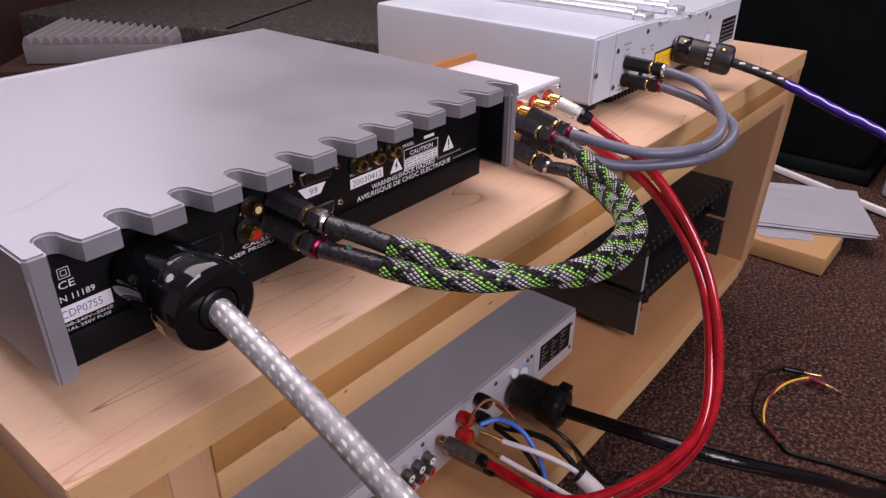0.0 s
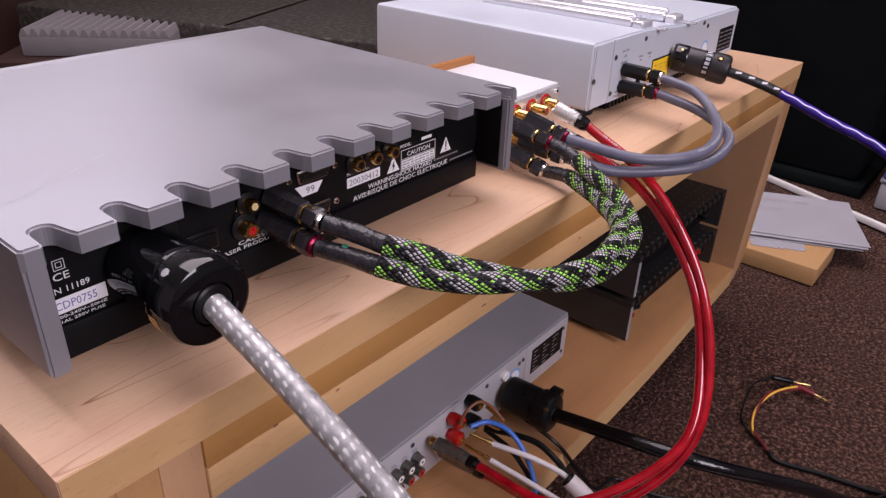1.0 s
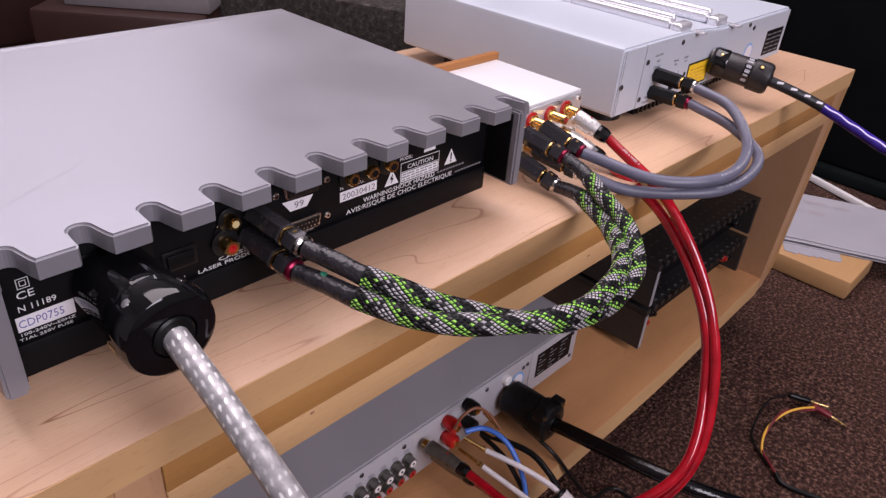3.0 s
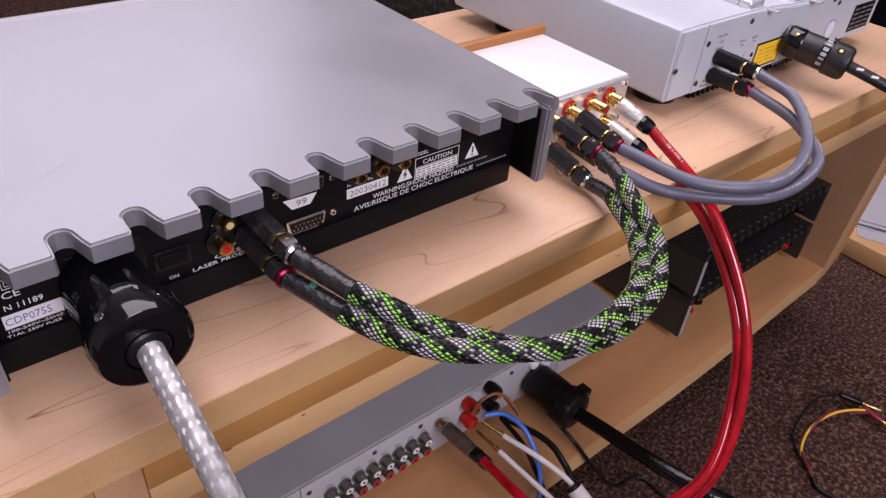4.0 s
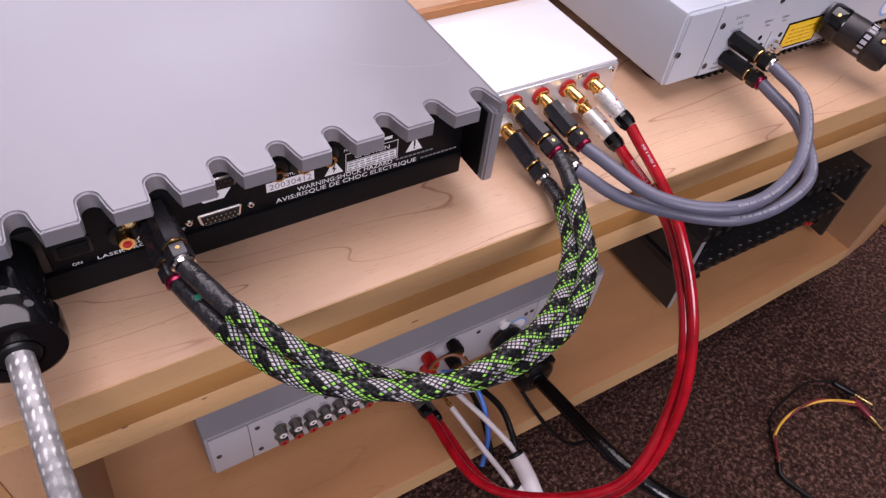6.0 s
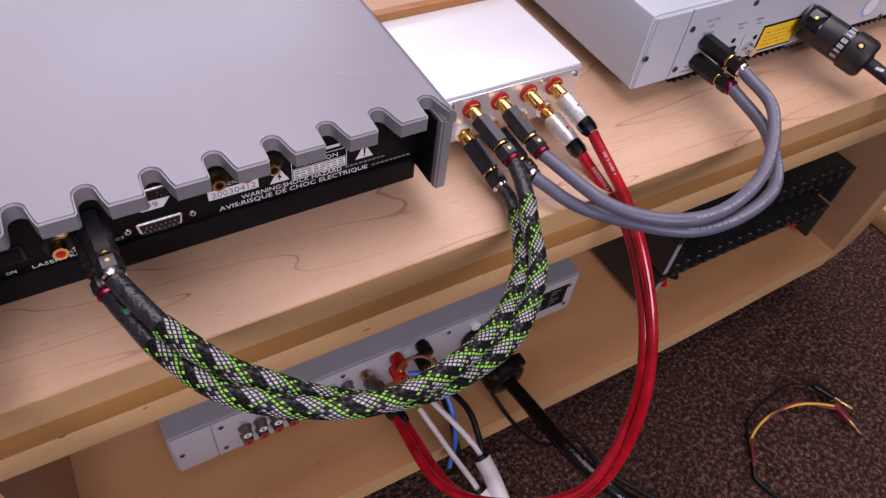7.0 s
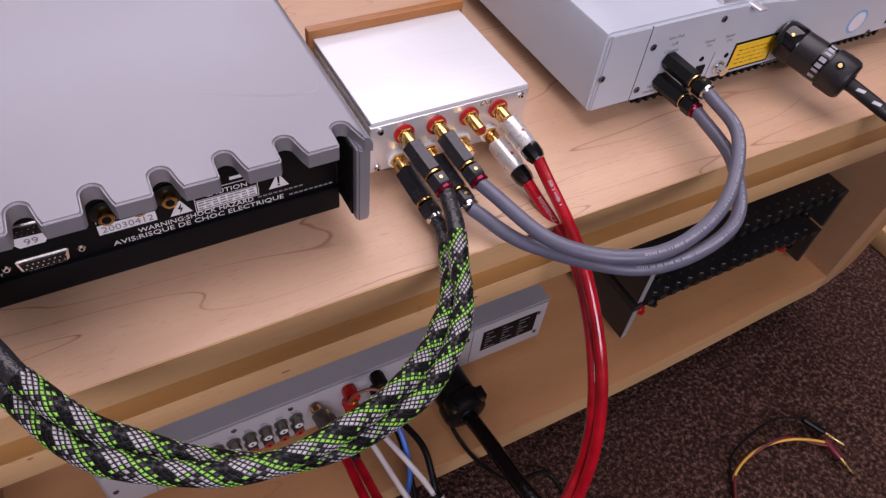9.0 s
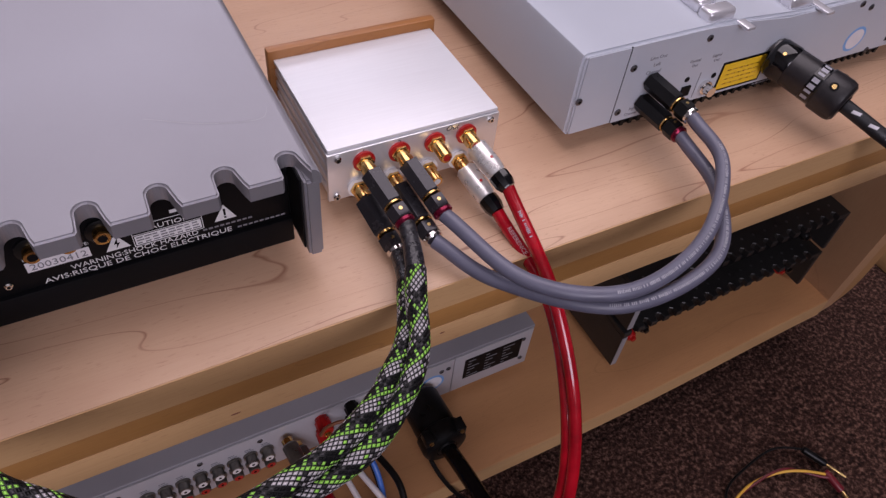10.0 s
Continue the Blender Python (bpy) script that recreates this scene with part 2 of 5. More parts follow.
def braid_material(name, lime, black, grey, pitch, count):
    """A woven sleeve: slanting bands of grey and black cells with a double lime strand between them."""
    m = Mat(name)
    sep = m.node("ShaderNodeSeparateXYZ")
    m.link(m.node("ShaderNodeTexCoord").outputs["UV"], sep.inputs[0])
    loose = m.math("MULTIPLY", m.math("SUBTRACT", m.noise(m.coords(), 150, 2), 0.5), 0.7)
    u = m.math("ADD", m.math("DIVIDE", sep.outputs[0], pitch), loose)
    v = m.math("MULTIPLY", sep.outputs[1], float(count))
    a, b = m.math("ADD", u, v), m.math("SUBTRACT", u, v)
    fa, fb = m.math("FLOOR", a), m.math("FLOOR", b)
    band = m.math("FLOORED_MODULO", fa, count / 2.0)
    cross = m.math("FLOORED_MODULO", fb, count / 2.0)
    over = m.math("FLOORED_MODULO", m.math("ADD", fa, fb), 2.0)
    is_grey = m.math("GREATER_THAN", band, 3.5)
    faint = m.math("MULTIPLY", m.math("LESS_THAN", cross, 3.5), m.math("MULTIPLY", over, 0.10))
    col = m.mix(m.math("MAXIMUM", is_grey, faint), black, grey)
    dark_strand = m.math("MULTIPLY", m.math("LESS_THAN", cross, 2.5), m.math("ADD", 0.3, m.math("MULTIPLY", over, 0.65)))
    col = m.mix(m.math("MULTIPLY", dark_strand, is_grey), col, black)
    second = m.math("MULTIPLY", m.math("LESS_THAN", band, 1.5), m.math("SUBTRACT", 1.0, over))
    col = m.mix(m.math("MAXIMUM", m.math("LESS_THAN", band, 0.5), second), col, lime)
    col = m.mix(m.math("MULTIPLY", m.math("LESS_THAN", cross, 0.5), over), col, lime)
    da = m.math("SUBTRACT", 0.5, m.math("ABSOLUTE", m.math("SUBTRACT", m.math("FRACT", a), 0.5)))
    db = m.math("SUBTRACT", 0.5, m.math("ABSOLUTE", m.math("SUBTRACT", m.math("FRACT", b), 0.5)))
    edge = m.math("MINIMUM", da, m.math("MULTIPLY", db, 1.3))
    solid = m.ramp(edge, [(0.11, (0, 0, 0)), (0.21, (1, 1, 1))])
    fibre = m.noise(m.coords(), 1500, 3)
    col = m.mix(m.math("MULTIPLY", fibre, 0.45), col, m.mix(0.5, col, (0.01, 0.01, 0.01)))
    col = m.mix(solid, (0.006, 0.006, 0.007), col)
    m.bump(m.math("MULTIPLY", solid, m.math("MULTIPLY", m.math("MINIMUM", edge, 0.4), 2.0)), 1.0, 0.002)
    return m.set(col, 0.45, Specular_IOR_Level=0.25)


K, W, G = (0.004, 0.004, 0.005), (0.80, 0.76, 0.79), (0.44, 1.0, 0.15)
M["carpet"] = carpet_material()
M["granite"] = granite_material()
M["snake"] = braid_material("green_and_grey_braid", G, K, W, 0.0039, 14)


def tube_coords(m):
    sep = m.node("ShaderNodeSeparateXYZ")
    m.link(m.node("ShaderNodeTexCoord").outputs["UV"], sep.inputs[0])
    return sep.outputs[0], sep.outputs[1]


def clear_material():
    """A clear jacket over a fine silver braid: pale flecks on a soft grey ground."""
    m = Mat("clear_jacket_over_silver_braid")
    du, dv = tube_coords(m)
    loose = m.math("MULTIPLY", m.math("SUBTRACT", m.noise(m.coords(), 140, 2), 0.5), 1.3)
    u, v = m.math("ADD", m.math("DIVIDE", du, 0.0066), loose), m.math("MULTIPLY", dv, 11.0)
    a, b = m.math("ADD", u, v), m.math("SUBTRACT", u, v)
    even = m.math("FLOORED_MODULO", m.math("ADD", m.math("FLOOR", a), m.math("FLOOR", b)), 2.0)
    ra = m.math("ABSOLUTE", m.math("SUBTRACT", m.math("FRACT", a), 0.5))
    rb = m.math("ABSOLUTE", m.math("SUBTRACT", m.math("FRACT", b), 0.5))
    d = m.math("ADD", m.math("MULTIPLY", ra, ra), m.math("MULTIPLY", m.math("MULTIPLY", rb, rb), 0.45))
    fleck = m.math("MULTIPLY", m.ramp(d, [(0.02, (1, 1, 1)), (0.11, (0, 0, 0))]), even)
    patch = m.ramp(m.noise(m.coords(), 55, 3), [(0.36, (0.15,) * 3), (0.62, (1, 1, 1))])
    ground = m.ramp(m.noise(m.coords(), 160, 3), [(0.3, (0.19, 0.185, 0.19)), (0.7, (0.42, 0.41, 0.42))])
    weave = m.math("MULTIPLY", m.math("SUBTRACT", 1.0, even), 0.22)
    col = m.mix(weave, ground, (0.2, 0.195, 0.2))
    col = m.mix(m.math("MULTIPLY", fleck, patch), col, (0.88, 0.87, 0.86))
    m.bump(fleck, 0.2, 0.0006)
    return m.set(col, 0.38, 0.2, Coat_Weight=0.5, Coat_Roughness=0.12)


def line_material():
    """A smooth violet jacket with pale thin wavy lines along it."""
    m = Mat("violet_jacket_with_pale_lines")
    u, v = tube_coords(m)
    wave = m.math("MULTIPLY", m.math("SINE", m.math("MULTIPLY", u, 260.0)), 0.06)
    d = m.math("ABSOLUTE", m.math("SUBTRACT", m.math("FRACT", m.math("ADD", m.math("ADD", m.math("MULTIPLY", v, 3.0), 0.14), wave)), 0.5))
    pale = m.ramp(d, [(0.045, (1, 1, 1)), (0.10, (0, 0, 0))])
    ground = m.ramp(m.noise(m.coords(), 120, 3), [(0.3, (0.018, 0.008, 0.13)), (0.7, (0.04, 0.018, 0.25))])
    m.bump(pale, 0.3, 0.0006)
    return m.set(m.mix(pale, ground, (0.68, 0.62, 0.92)), 0.32)


def dash_material():
    """A black sleeve with separate slanting white dashes."""
    m = Mat("black_sleeve_with_white_dashes")
    u, v = tube_coords(m)
    s = m.math("FRACT", m.math("DIVIDE", u, 0.0155))
    w = m.math("FRACT", m.math("SUBTRACT", m.math("ADD", m.math("MULTIPLY", v, 3.0), 0.24), m.math("MULTIPLY", s, 0.4)))
    stripe = m.ramp(m.math("ABSOLUTE", m.math("SUBTRACT", w, 0.5)), [(0.09, (1, 1, 1)), (0.14, (0, 0, 0))])
    gap = m.math("LESS_THAN", s, 0.42)
    fibre = m.noise(m.coords(), 900, 3)
    col = m.mix(m.math("MULTIPLY", stripe, gap), m.mix(fibre, (0.004, 0.004, 0.005), (0.022, 0.022, 0.026)), (0.6, 0.59, 0.62))
    m.bump(fibre, 0.3, 0.0006)
    return m.set(col, 0.45)


M["clear_cable"] = clear_material()
M["purple_cable"] = line_material()
M["zebra"] = dash_material()

# ---------- mesh helpers ----------


def part(name, bm, material, parent=None, label="", at=None, smooth=True):
    me = bpy.data.meshes.new(name)
    bmesh.ops.recalc_face_normals(bm, faces=bm.faces)
    bm.to_mesh(me)
    bm.free()
    me.materials.append(M[material] if isinstance(material, str) else material)
    if smooth:
        me.polygons.foreach_set("use_smooth", [True] * len(me.polygons))
        me.set_sharp_from_angle(angle=radians(32))
    ob = new(name, me)
    if parent is not None:
        ob.parent = parent
        ob.matrix_basis = undo(parent) if at is None else at
    elif at is not None:
        ob.matrix_basis = at
    if label:
        ob["label"] = label
    return ob


def undo(ob):
    """The pose under a thing or part that keeps a mesh in the world's own coordinates."""
    m = Matrix()
    while ob is not None:
        m = ob.matrix_basis @ m
        ob = ob.parent
    return m.inverted()


def thing(name, at, label, category, group="", kind=""):
    ob = new(name)
    ob.empty_display_size = 0.02
    ob.matrix_basis = at if isinstance(at, Matrix) else Matrix.Translation(at)
    return tagged(ob, label, category, group, kind)


def box(x0, x1, y0, y1, z0, z1, bevel=0.0, seg=2, bm=None):
    b2 = bmesh.new()
    bmesh.ops.create_cube(b2, size=1, matrix=Matrix.Translation(((x0 + x1) / 2, (y0 + y1) / 2, (z0 + z1) / 2)) @ Matrix.Diagonal((x1 - x0, y1 - y0, z1 - z0, 1)))
    if bevel:
        bmesh.ops.bevel(b2, geom=b2.edges[:], offset=bevel, segments=seg, profile=0.5, affect='EDGES')
    return join(bm, b2)


def join(bm, b2):
    if bm is None:
        return b2
    me = bpy.data.meshes.new("tmp")
    b2.to_mesh(me)
    b2.free()
    bm.from_mesh(me)
    bpy.data.meshes.remove(me)
    return bm


def lathe(profile, axis, base, seg=24, bm=None, flat=0):
    """Turns (distance along, radius) pairs round an axis; flat: sides of a prism instead of a circle."""
    n = flat or seg
    b2 = bmesh.new()
    ax = Vector(axis).normalized()
    q = ax.to_track_quat('Z', 'Y').to_matrix()
    base = Vector(base)
    rings = []
    for d, r in profile:
        rings.append([b2.verts.new(base + q @ Vector((r * math.cos(2 * math.pi * i / n), r * math.sin(2 * math.pi * i / n), d))) for i in range(n)])
    for p, q2 in zip(rings, rings[1:]):
        for i in range(n):
            b2.faces.new((p[i], p[(i + 1) % n], q2[(i + 1) % n], q2[i]))
    b2.faces.new(rings[0][::-1])
    b2.faces.new(rings[-1])
    return join(bm, b2)


def spline(points, per=14):
    """A smooth curve through points."""
    p = [Vector(q) for q in points]
    p = [2 * p[0] - p[1]] + p + [2 * p[-1] - p[-2]]
    out = []
    for i in range(1, len(p) - 2):
        a, b, c, d = p[i - 1:i + 3]
        for k in range(per):
            u = k / per
            out.append(0.5 * (2 * b + (c - a) * u + (2 * a - 5 * b + 4 * c - d) * u * u + (3 * b - a - 3 * c + d) * u ** 3))
    out.append(p[-2])
    return out


def tube(path, radius, seg=16, bm=None, wobble=0.0):
    """Sweeps a circle along a path, with length and angle as its UV map."""
    b2 = bmesh.new()
    uv = b2.loops.layers.uv.new("UVMap")
    path = [Vector(p) for p in path]
    up = Vector((0, 0, 1))
    rings, dist = [], [0.0]
    tang = [(path[min(i + 1, len(path) - 1)] - path[max(i - 1, 0)]).normalized() for i in range(len(path))]
    side = tang[0].cross(up)
    side = side.normalized() if side.length > 1e-4 else Vector((1, 0, 0))
    for i, p in enumerate(path):
        side = (side - tang[i] * side.dot(tang[i])).normalized()
        nor = side.cross(tang[i])
        r = radius(i / (len(path) - 1)) if callable(radius) else radius
        if wobble:
            r *= 1 + wobble * noise.noise(p * 90)
        rings.append([b2.verts.new(p + r * (side * math.cos(2 * math.pi * k / seg) + nor * math.sin(2 * math.pi * k / seg))) for k in range(seg)])
        if i:
            dist.append(dist[-1] + (p - path[i - 1]).length)
    for i in range(len(rings) - 1):
        for k in range(seg):
            f = b2.faces.new((rings[i][k], rings[i][(k + 1) % seg], rings[i + 1][(k + 1) % seg], rings[i + 1][k]))
            for lp, (uu, vv) in zip(f.loops, ((dist[i], k), (dist[i], k + 1), (dist[i + 1], k + 1), (dist[i + 1], k))):
                lp[uv].uv = (uu, vv / seg)
    b2.faces.new(rings[0][::-1])
    b2.faces.new(rings[-1])
    return join(bm, b2)


def plate(outline, y0, y1, bevel=0.0):
    """A flat piece with an outline in x and z, from y0 to y1."""
    bm = bmesh.new()
    vs = [bm.verts.new((x, y0, z)) for x, z in outline]
    f = bm.faces.new(vs)
    r = bmesh.ops.extrude_face_region(bm, geom=[f])
    bmesh.ops.translate(bm, vec=(0, y1 - y0, 0), verts=[g for g in r["geom"] if isinstance(g, bmesh.types.BMVert)])
    if bevel:
        bmesh.ops.bevel(bm, geom=bm.edges[:], offset=bevel, segments=2, affect='EDGES')
    return bm


def slab(outline, z0, z1, bevel=0.0, seg=2, plain_from=99.0):
    """A flat piece with an outline in x and y, from z0 up to z1."""
    bm = bmesh.new()
    f = bm.faces.new([bm.verts.new((x, y, z0)) for x, y in outline])
    r = bmesh.ops.extrude_face_region(bm, geom=[f])
    bmesh.ops.translate(bm, vec=(0, 0, z1 - z0), verts=[g for g in r["geom"] if isinstance(g, bmesh.types.BMVert)])
    if bevel:
        top = [e for e in bm.edges if min(v.co.z for v in e.verts) > z1 - 1e-6 and min(v.co.x for v in e.verts) < plain_from]
        bmesh.ops.bevel(bm, geom=top, offset=bevel, segments=seg, affect='EDGES')
    return bm


def lettering(body, size, at, material, parent, name="lettering", label="", stretch=1.0, tilt=0.0):
    """Flat writing on a panel that faces -y, from its lower left corner."""
    cu = bpy.data.curves.new("tmp", 'FONT')
    cu.body, cu.size, cu.extrude, cu.resolution_u, cu.shear = body, size, 0.00008, 2, tilt
    tmp = bpy.data.objects.new("tmp", cu)
    scene.collection.objects.link(tmp)
    bpy.context.view_layer.update()
    me = bpy.data.meshes.new_from_object(tmp.evaluated_get(bpy.context.evaluated_depsgraph_get()))
    bpy.data.objects.remove(tmp)
    bpy.data.curves.remove(cu)
    me.name = name
    me.transform(Matrix.Diagonal((stretch, 1, 1, 1)))
    me.materials.clear()
    me.materials.append(M[material])
    ob = new(name, me)
    ob.parent = parent
    ob.matrix_basis = undo(parent) @ at
    if label:
        ob["label"] = label
    return ob


def facing(x, y, z, lean=0.0):
    """A pose for writing on a panel that faces -y."""
    return pose(x, y, z, 90, lean, 0)

# ---------- room ----------
TOP = 0.432


def setting(name, bm, material, label, category):
    return tagged(part(name, bm, material, smooth=False), label, category, kind="structure")


def carpet_sheet():
    bm = bmesh.new()
    bmesh.ops.create_grid(bm, x_segments=60, y_segments=60, size=2.6, matrix=Matrix.Translation((0.6, 0.1, 0)))
    for v in bm.verts:
        v.co.z = 0.003 * noise.noise(v.co * 4)
    return bm


setting("floor", carpet_sheet(), "carpet", "speckled brown short-pile carpet", "carpet")
setting("wall_east", box(3.2, 3.3, -2.5, 2.7, -0.02, 2.4), "wall_paint", "plain dim painted wall", "wall")
setting("wall_west", box(-2.1, -2.0, -2.5, 2.7, -0.02, 2.4), "wall_paint", "plain dim painted wall", "wall")
setting("ceiling", box(-2.1, 3.3, -2.6, 2.7, 2.4, 2.5), "ceiling_paint", "plain white ceiling", "ceiling")


def wall_with_opening(y, x0, x1, z0, z1):
    bm = box(-2.1, x0, y - 0.05, y + 0.05, -0.02, 2.4)
    box(x1, 3.3, y - 0.05, y + 0.05, -0.02, 2.4, bm=bm)
    box(x0, x1, y - 0.05, y + 0.05, -0.02, z0, bm=bm)
    return box(x0, x1, y - 0.05, y + 0.05, z1, 2.4, bm=bm)


setting("wall_north", wall_with_opening(2.65, -0.65, 1.55, 1.36, 2.36), "wall_paint", "painted wall with a wide high window opening", "wall")
# out of view; its opening is added for the south fill
setting("wall_south", wall_with_opening(-2.45, -0.95, 0.75, 1.1, 2.34), "wall_paint", "unseen painted wall with an opening added for the fill light", "wall")

# ---------- console ----------
LEFT, RIGHT, DEEP = -0.023, 1.037, 0.393
SHELF = 0.106


def bow(x):
    """How far the rear edge of the shelf lies back towards its far end."""
    u = min(1, max(0, (x - 0.62) / 0.42))
    return 0.011 * u * u * (3 - 2 * u)


def bowed(x0, x1, y0, y1, z0, z1):
    """A long board whose near edge curves back a little at one end."""
    n = 24
    xs = [x0 + (x1 - x0) * i / n for i in range(n + 1)]
    return slab([(x, y0 + bow(x)) for x in xs] + [(x, y1 + (bow(x) if y1 < 0.01 else 0)) for x in reversed(xs)], z0, z1)


def leaning(x0, x1, back, z0, z1, r=0.05):
    """An upright board with a rounded outer foot, whose near edge leans back towards the floor."""
    xs = [x0 + (x1 - x0) * i / 8 for i in range(9)]
    foot = [(x, z0 + r - math.sqrt(max(0, r * r - max(0, x - RIGHT + r) ** 2))) for x in xs]
    bm = plate(foot + [(x1, z1), (x0, z1)], 0, DEEP)
    for v in bm.verts:
        if v.co.y < 0.1:
            v.co.y += back * (z1 - v.co.z) / (z1 - z0)
    return bm


def build_console():
    t = thing("hifi_console", (0.5, 0.2, 0), "pale maple hi-fi console with laminated edges, open at the back", "cabinet")
    part("top_board", box(LEFT, RIGHT, 0, DEEP, 0.4085, TOP, 0.0003), "maple", t, "pale maple top with brown flame figure")
    part("edge_lipping", box(LEFT + 0.0005, RIGHT - 0.0005, -0.0009, -0.0001, 0.4088, TOP - 0.0003), "edge_light", t, "pale maple lipping")
    part("edge_strip", box(0.0445, 0.990, -0.0002, 0.045, 0.3885, 0.4083, 0.0006), "edge_gold", t, "golden brown middle lamination")
    part("edge_strip", box(0.0445, 0.990, -0.0007, 0.045, 0.367, 0.3883, 0.0006), "edge_light", t, "pale lower lamination")
    part("under_board", box(0.0445, 0.990, 0.0455, DEEP, 0.367, 0.4083), "edge_light", t)
    for i, (x0, x1, m) in enumerate(((LEFT, -0.0012, "upright_gold"), (-0.001, 0.0206, "upright_gold"), (0.0208, 0.0443, "upright"))):
        part("upright_board", box(x0, x1, 0.0006 * i, DEEP, 0.002, 0.4083, 0.0007), m, t)
    for i, (x0, x1, m) in enumerate(((0.9902, 1.0136, "upright"), (1.0138, RIGHT, "upright_gold"))):
        part("upright_board", leaning(x0, x1, 0.0115 + 0.0006 * i, 0.0765, 0.4083), m, t)
    part("bottom_shelf", bowed(0.0445, 0.990, 0, DEEP, 0.076, SHELF), "shaded_maple", t, "maple shelf carrying the amplifiers, coloured darker and warmer for its shade")
    part("shelf_lipping", bowed(0.0445, 0.990, -0.0008, -0.0001, 0.077, 0.105), "edge_light", t)
    part("plinth", box(0.0445, 0.62, 0.09, DEEP - 0.05, 0.002, 0.0758), "upright", t)
    return t


build_console()


def knot(x, z, w):
    """A small torn spot in the edge lamination."""
    bm = bmesh.new()
    bmesh.ops.create_icosphere(bm, subdivisions=2, radius=1, matrix=Matrix.Translation((x, -0.0008, z)) @ Matrix.Diagonal((w, 0.0004, 0.0007, 1)))
    for v in bm.verts:
        v.co.x += 0.0012 * noise.noise(v.co * 900)
    return bm


console = bpy.data.objects["hifi_console"]
for kx, kz, kw in ((0.281, 0.377, 0.0035), (0.088, 0.389, 0.002), (0.134, 0.386, 0.0016), (0.42, 0.381, 0.002)):
    part("torn_spot", knot(kx, kz, kw), "brown", console, "small dark tear in the edge")

# ---------- connectors ----------


def along(a, b):
    a, b = Vector(a), Vector(b)
    return a, (b - a).normalized(), (b - a).length


def screw(parent, x, y, z, r=0.0028, material="steel", depth=0.0012):
    s = part("screw", lathe([(0, r), (depth * 0.6, r), (depth, r * 0.7)], (0, -1, 0), (x, y, z), 14), material, parent)
    part("slot", lathe([(0, r * 0.42), (0.0003, r * 0.42)], (0, -1, 0), (x, y - depth + 0.0001, z), flat=6), "black", s)
    return s


def jack(parent, x, y, z, washer, out=0.016, r=0.0042, core="red_plastic"):
    """A gold phono socket: coloured washer, nut, barrel and insulated end."""
    j = part("socket", lathe([(0, r), (out - 0.001, r), (out, r * 0.9)], (0, -1, 0), (x, y, z), 20), "gold", parent, "gold-plated phono socket")
    part("washer", lathe([(0, r * 1.7), (0.0018, r * 1.75), (0.0024, r * 1.4)], (0, -1, 0), (x, y, z), 22), washer, j)
    if washer != "satin_black":
        part("nut", lathe([(0, r * 1.45), (0.0018, r * 1.45), (0.0022, r * 1.2)], (0, -1, 0), (x, y - 0.0024, z), flat=6), "gold", j)
    part("insulator", lathe([(0, r * 0.55), (0.0004, r * 0.55)], (0, -1, 0), (x, y - out + 0.0002, z), 16), core, j)
    return j


def hex_plug(label, a, b, ring, cap="gunmetal", bare=True):
    """A long hexagonal phono plug with gold collar, nut and coloured ring, from socket a to cable end b."""
    a, d, n = along(a, b)
    t = thing("phono_plug", a, label, "connector")
    if bare:
        part("skirt", lathe([(0, 0.0049), (0.003, 0.0049), (0.0035, 0.0044)], d, a, 20), "gold", t)
    k = 0.0035 if bare else 0.0
    part("barrel", lathe([(k, 0.0062), (k + 0.0008, 0.0074), (n - 0.0165, 0.0074), (n - 0.0155, 0.0066)], d, a, flat=6), cap, t, "black hexagonal barrel")
    part("collar", lathe([(n - 0.0155, 0.0060), (n - 0.0149, 0.0060), (n - 0.0146, 0.0064), (n - 0.0142, 0.0064), (n - 0.0139, 0.0058)], d, a, 24), "gold", t)
    part("nut", lathe([(n - 0.013, 0.0064), (n - 0.0122, 0.0073), (n - 0.0045, 0.0073), (n - 0.0035, 0.0066)], d, a, flat=6), cap, t)
    side = d.cross(Vector((1, 0, 0))).normalized()
    if side.z < 0:
        side = -side
    part("set_screw", lathe([(0, 0.0012), (0.0005, 0.0012)], side, a + d * (n - 0.0085) + side * 0.0062, 12), "brass", t)
    part("ring", lathe([(n - 0.0035, 0.0058), (n - 0.0028, 0.0065), (n - 0.001, 0.0065), (n, 0.0054)], d, a, 24), ring, t, "coloured end ring")
    return t


def silver_plug(label, a, b, coat="satin_silver"):
    a, d, n = along(a, b)
    t = thing("phono_plug", a, label, "connector")
    part("skirt", lathe([(0, 0.0050), (0.0045, 0.0050), (0.005, 0.004)], d, a, 20), "gold", t)
    part("barrel", lathe([(0.0050, 0.0056), (0.007, 0.0072), (n * 0.55, 0.0073), (n - 0.012, 0.0064), (n - 0.0115, 0.0058)], d, a, 28), coat, t, "silver barrel")
    part("boot", lathe([(n - 0.0115, 0.0064), (n - 0.010, 0.0068), (n - 0.004, 0.0066), (n, 0.0052)], d, a, flat=10), "gloss_black", t)
    side = Vector((0.0, -0.2, 1)).normalized()
    part("mark", lathe([(0, 0.0011), (0.0004, 0.0011)], side, a + d * (n * 0.5) + side * 0.0071, 12), "red_plastic", t)
    return t


# ---------- silver player with a toothed lid ----------
PANEL = 0.0622


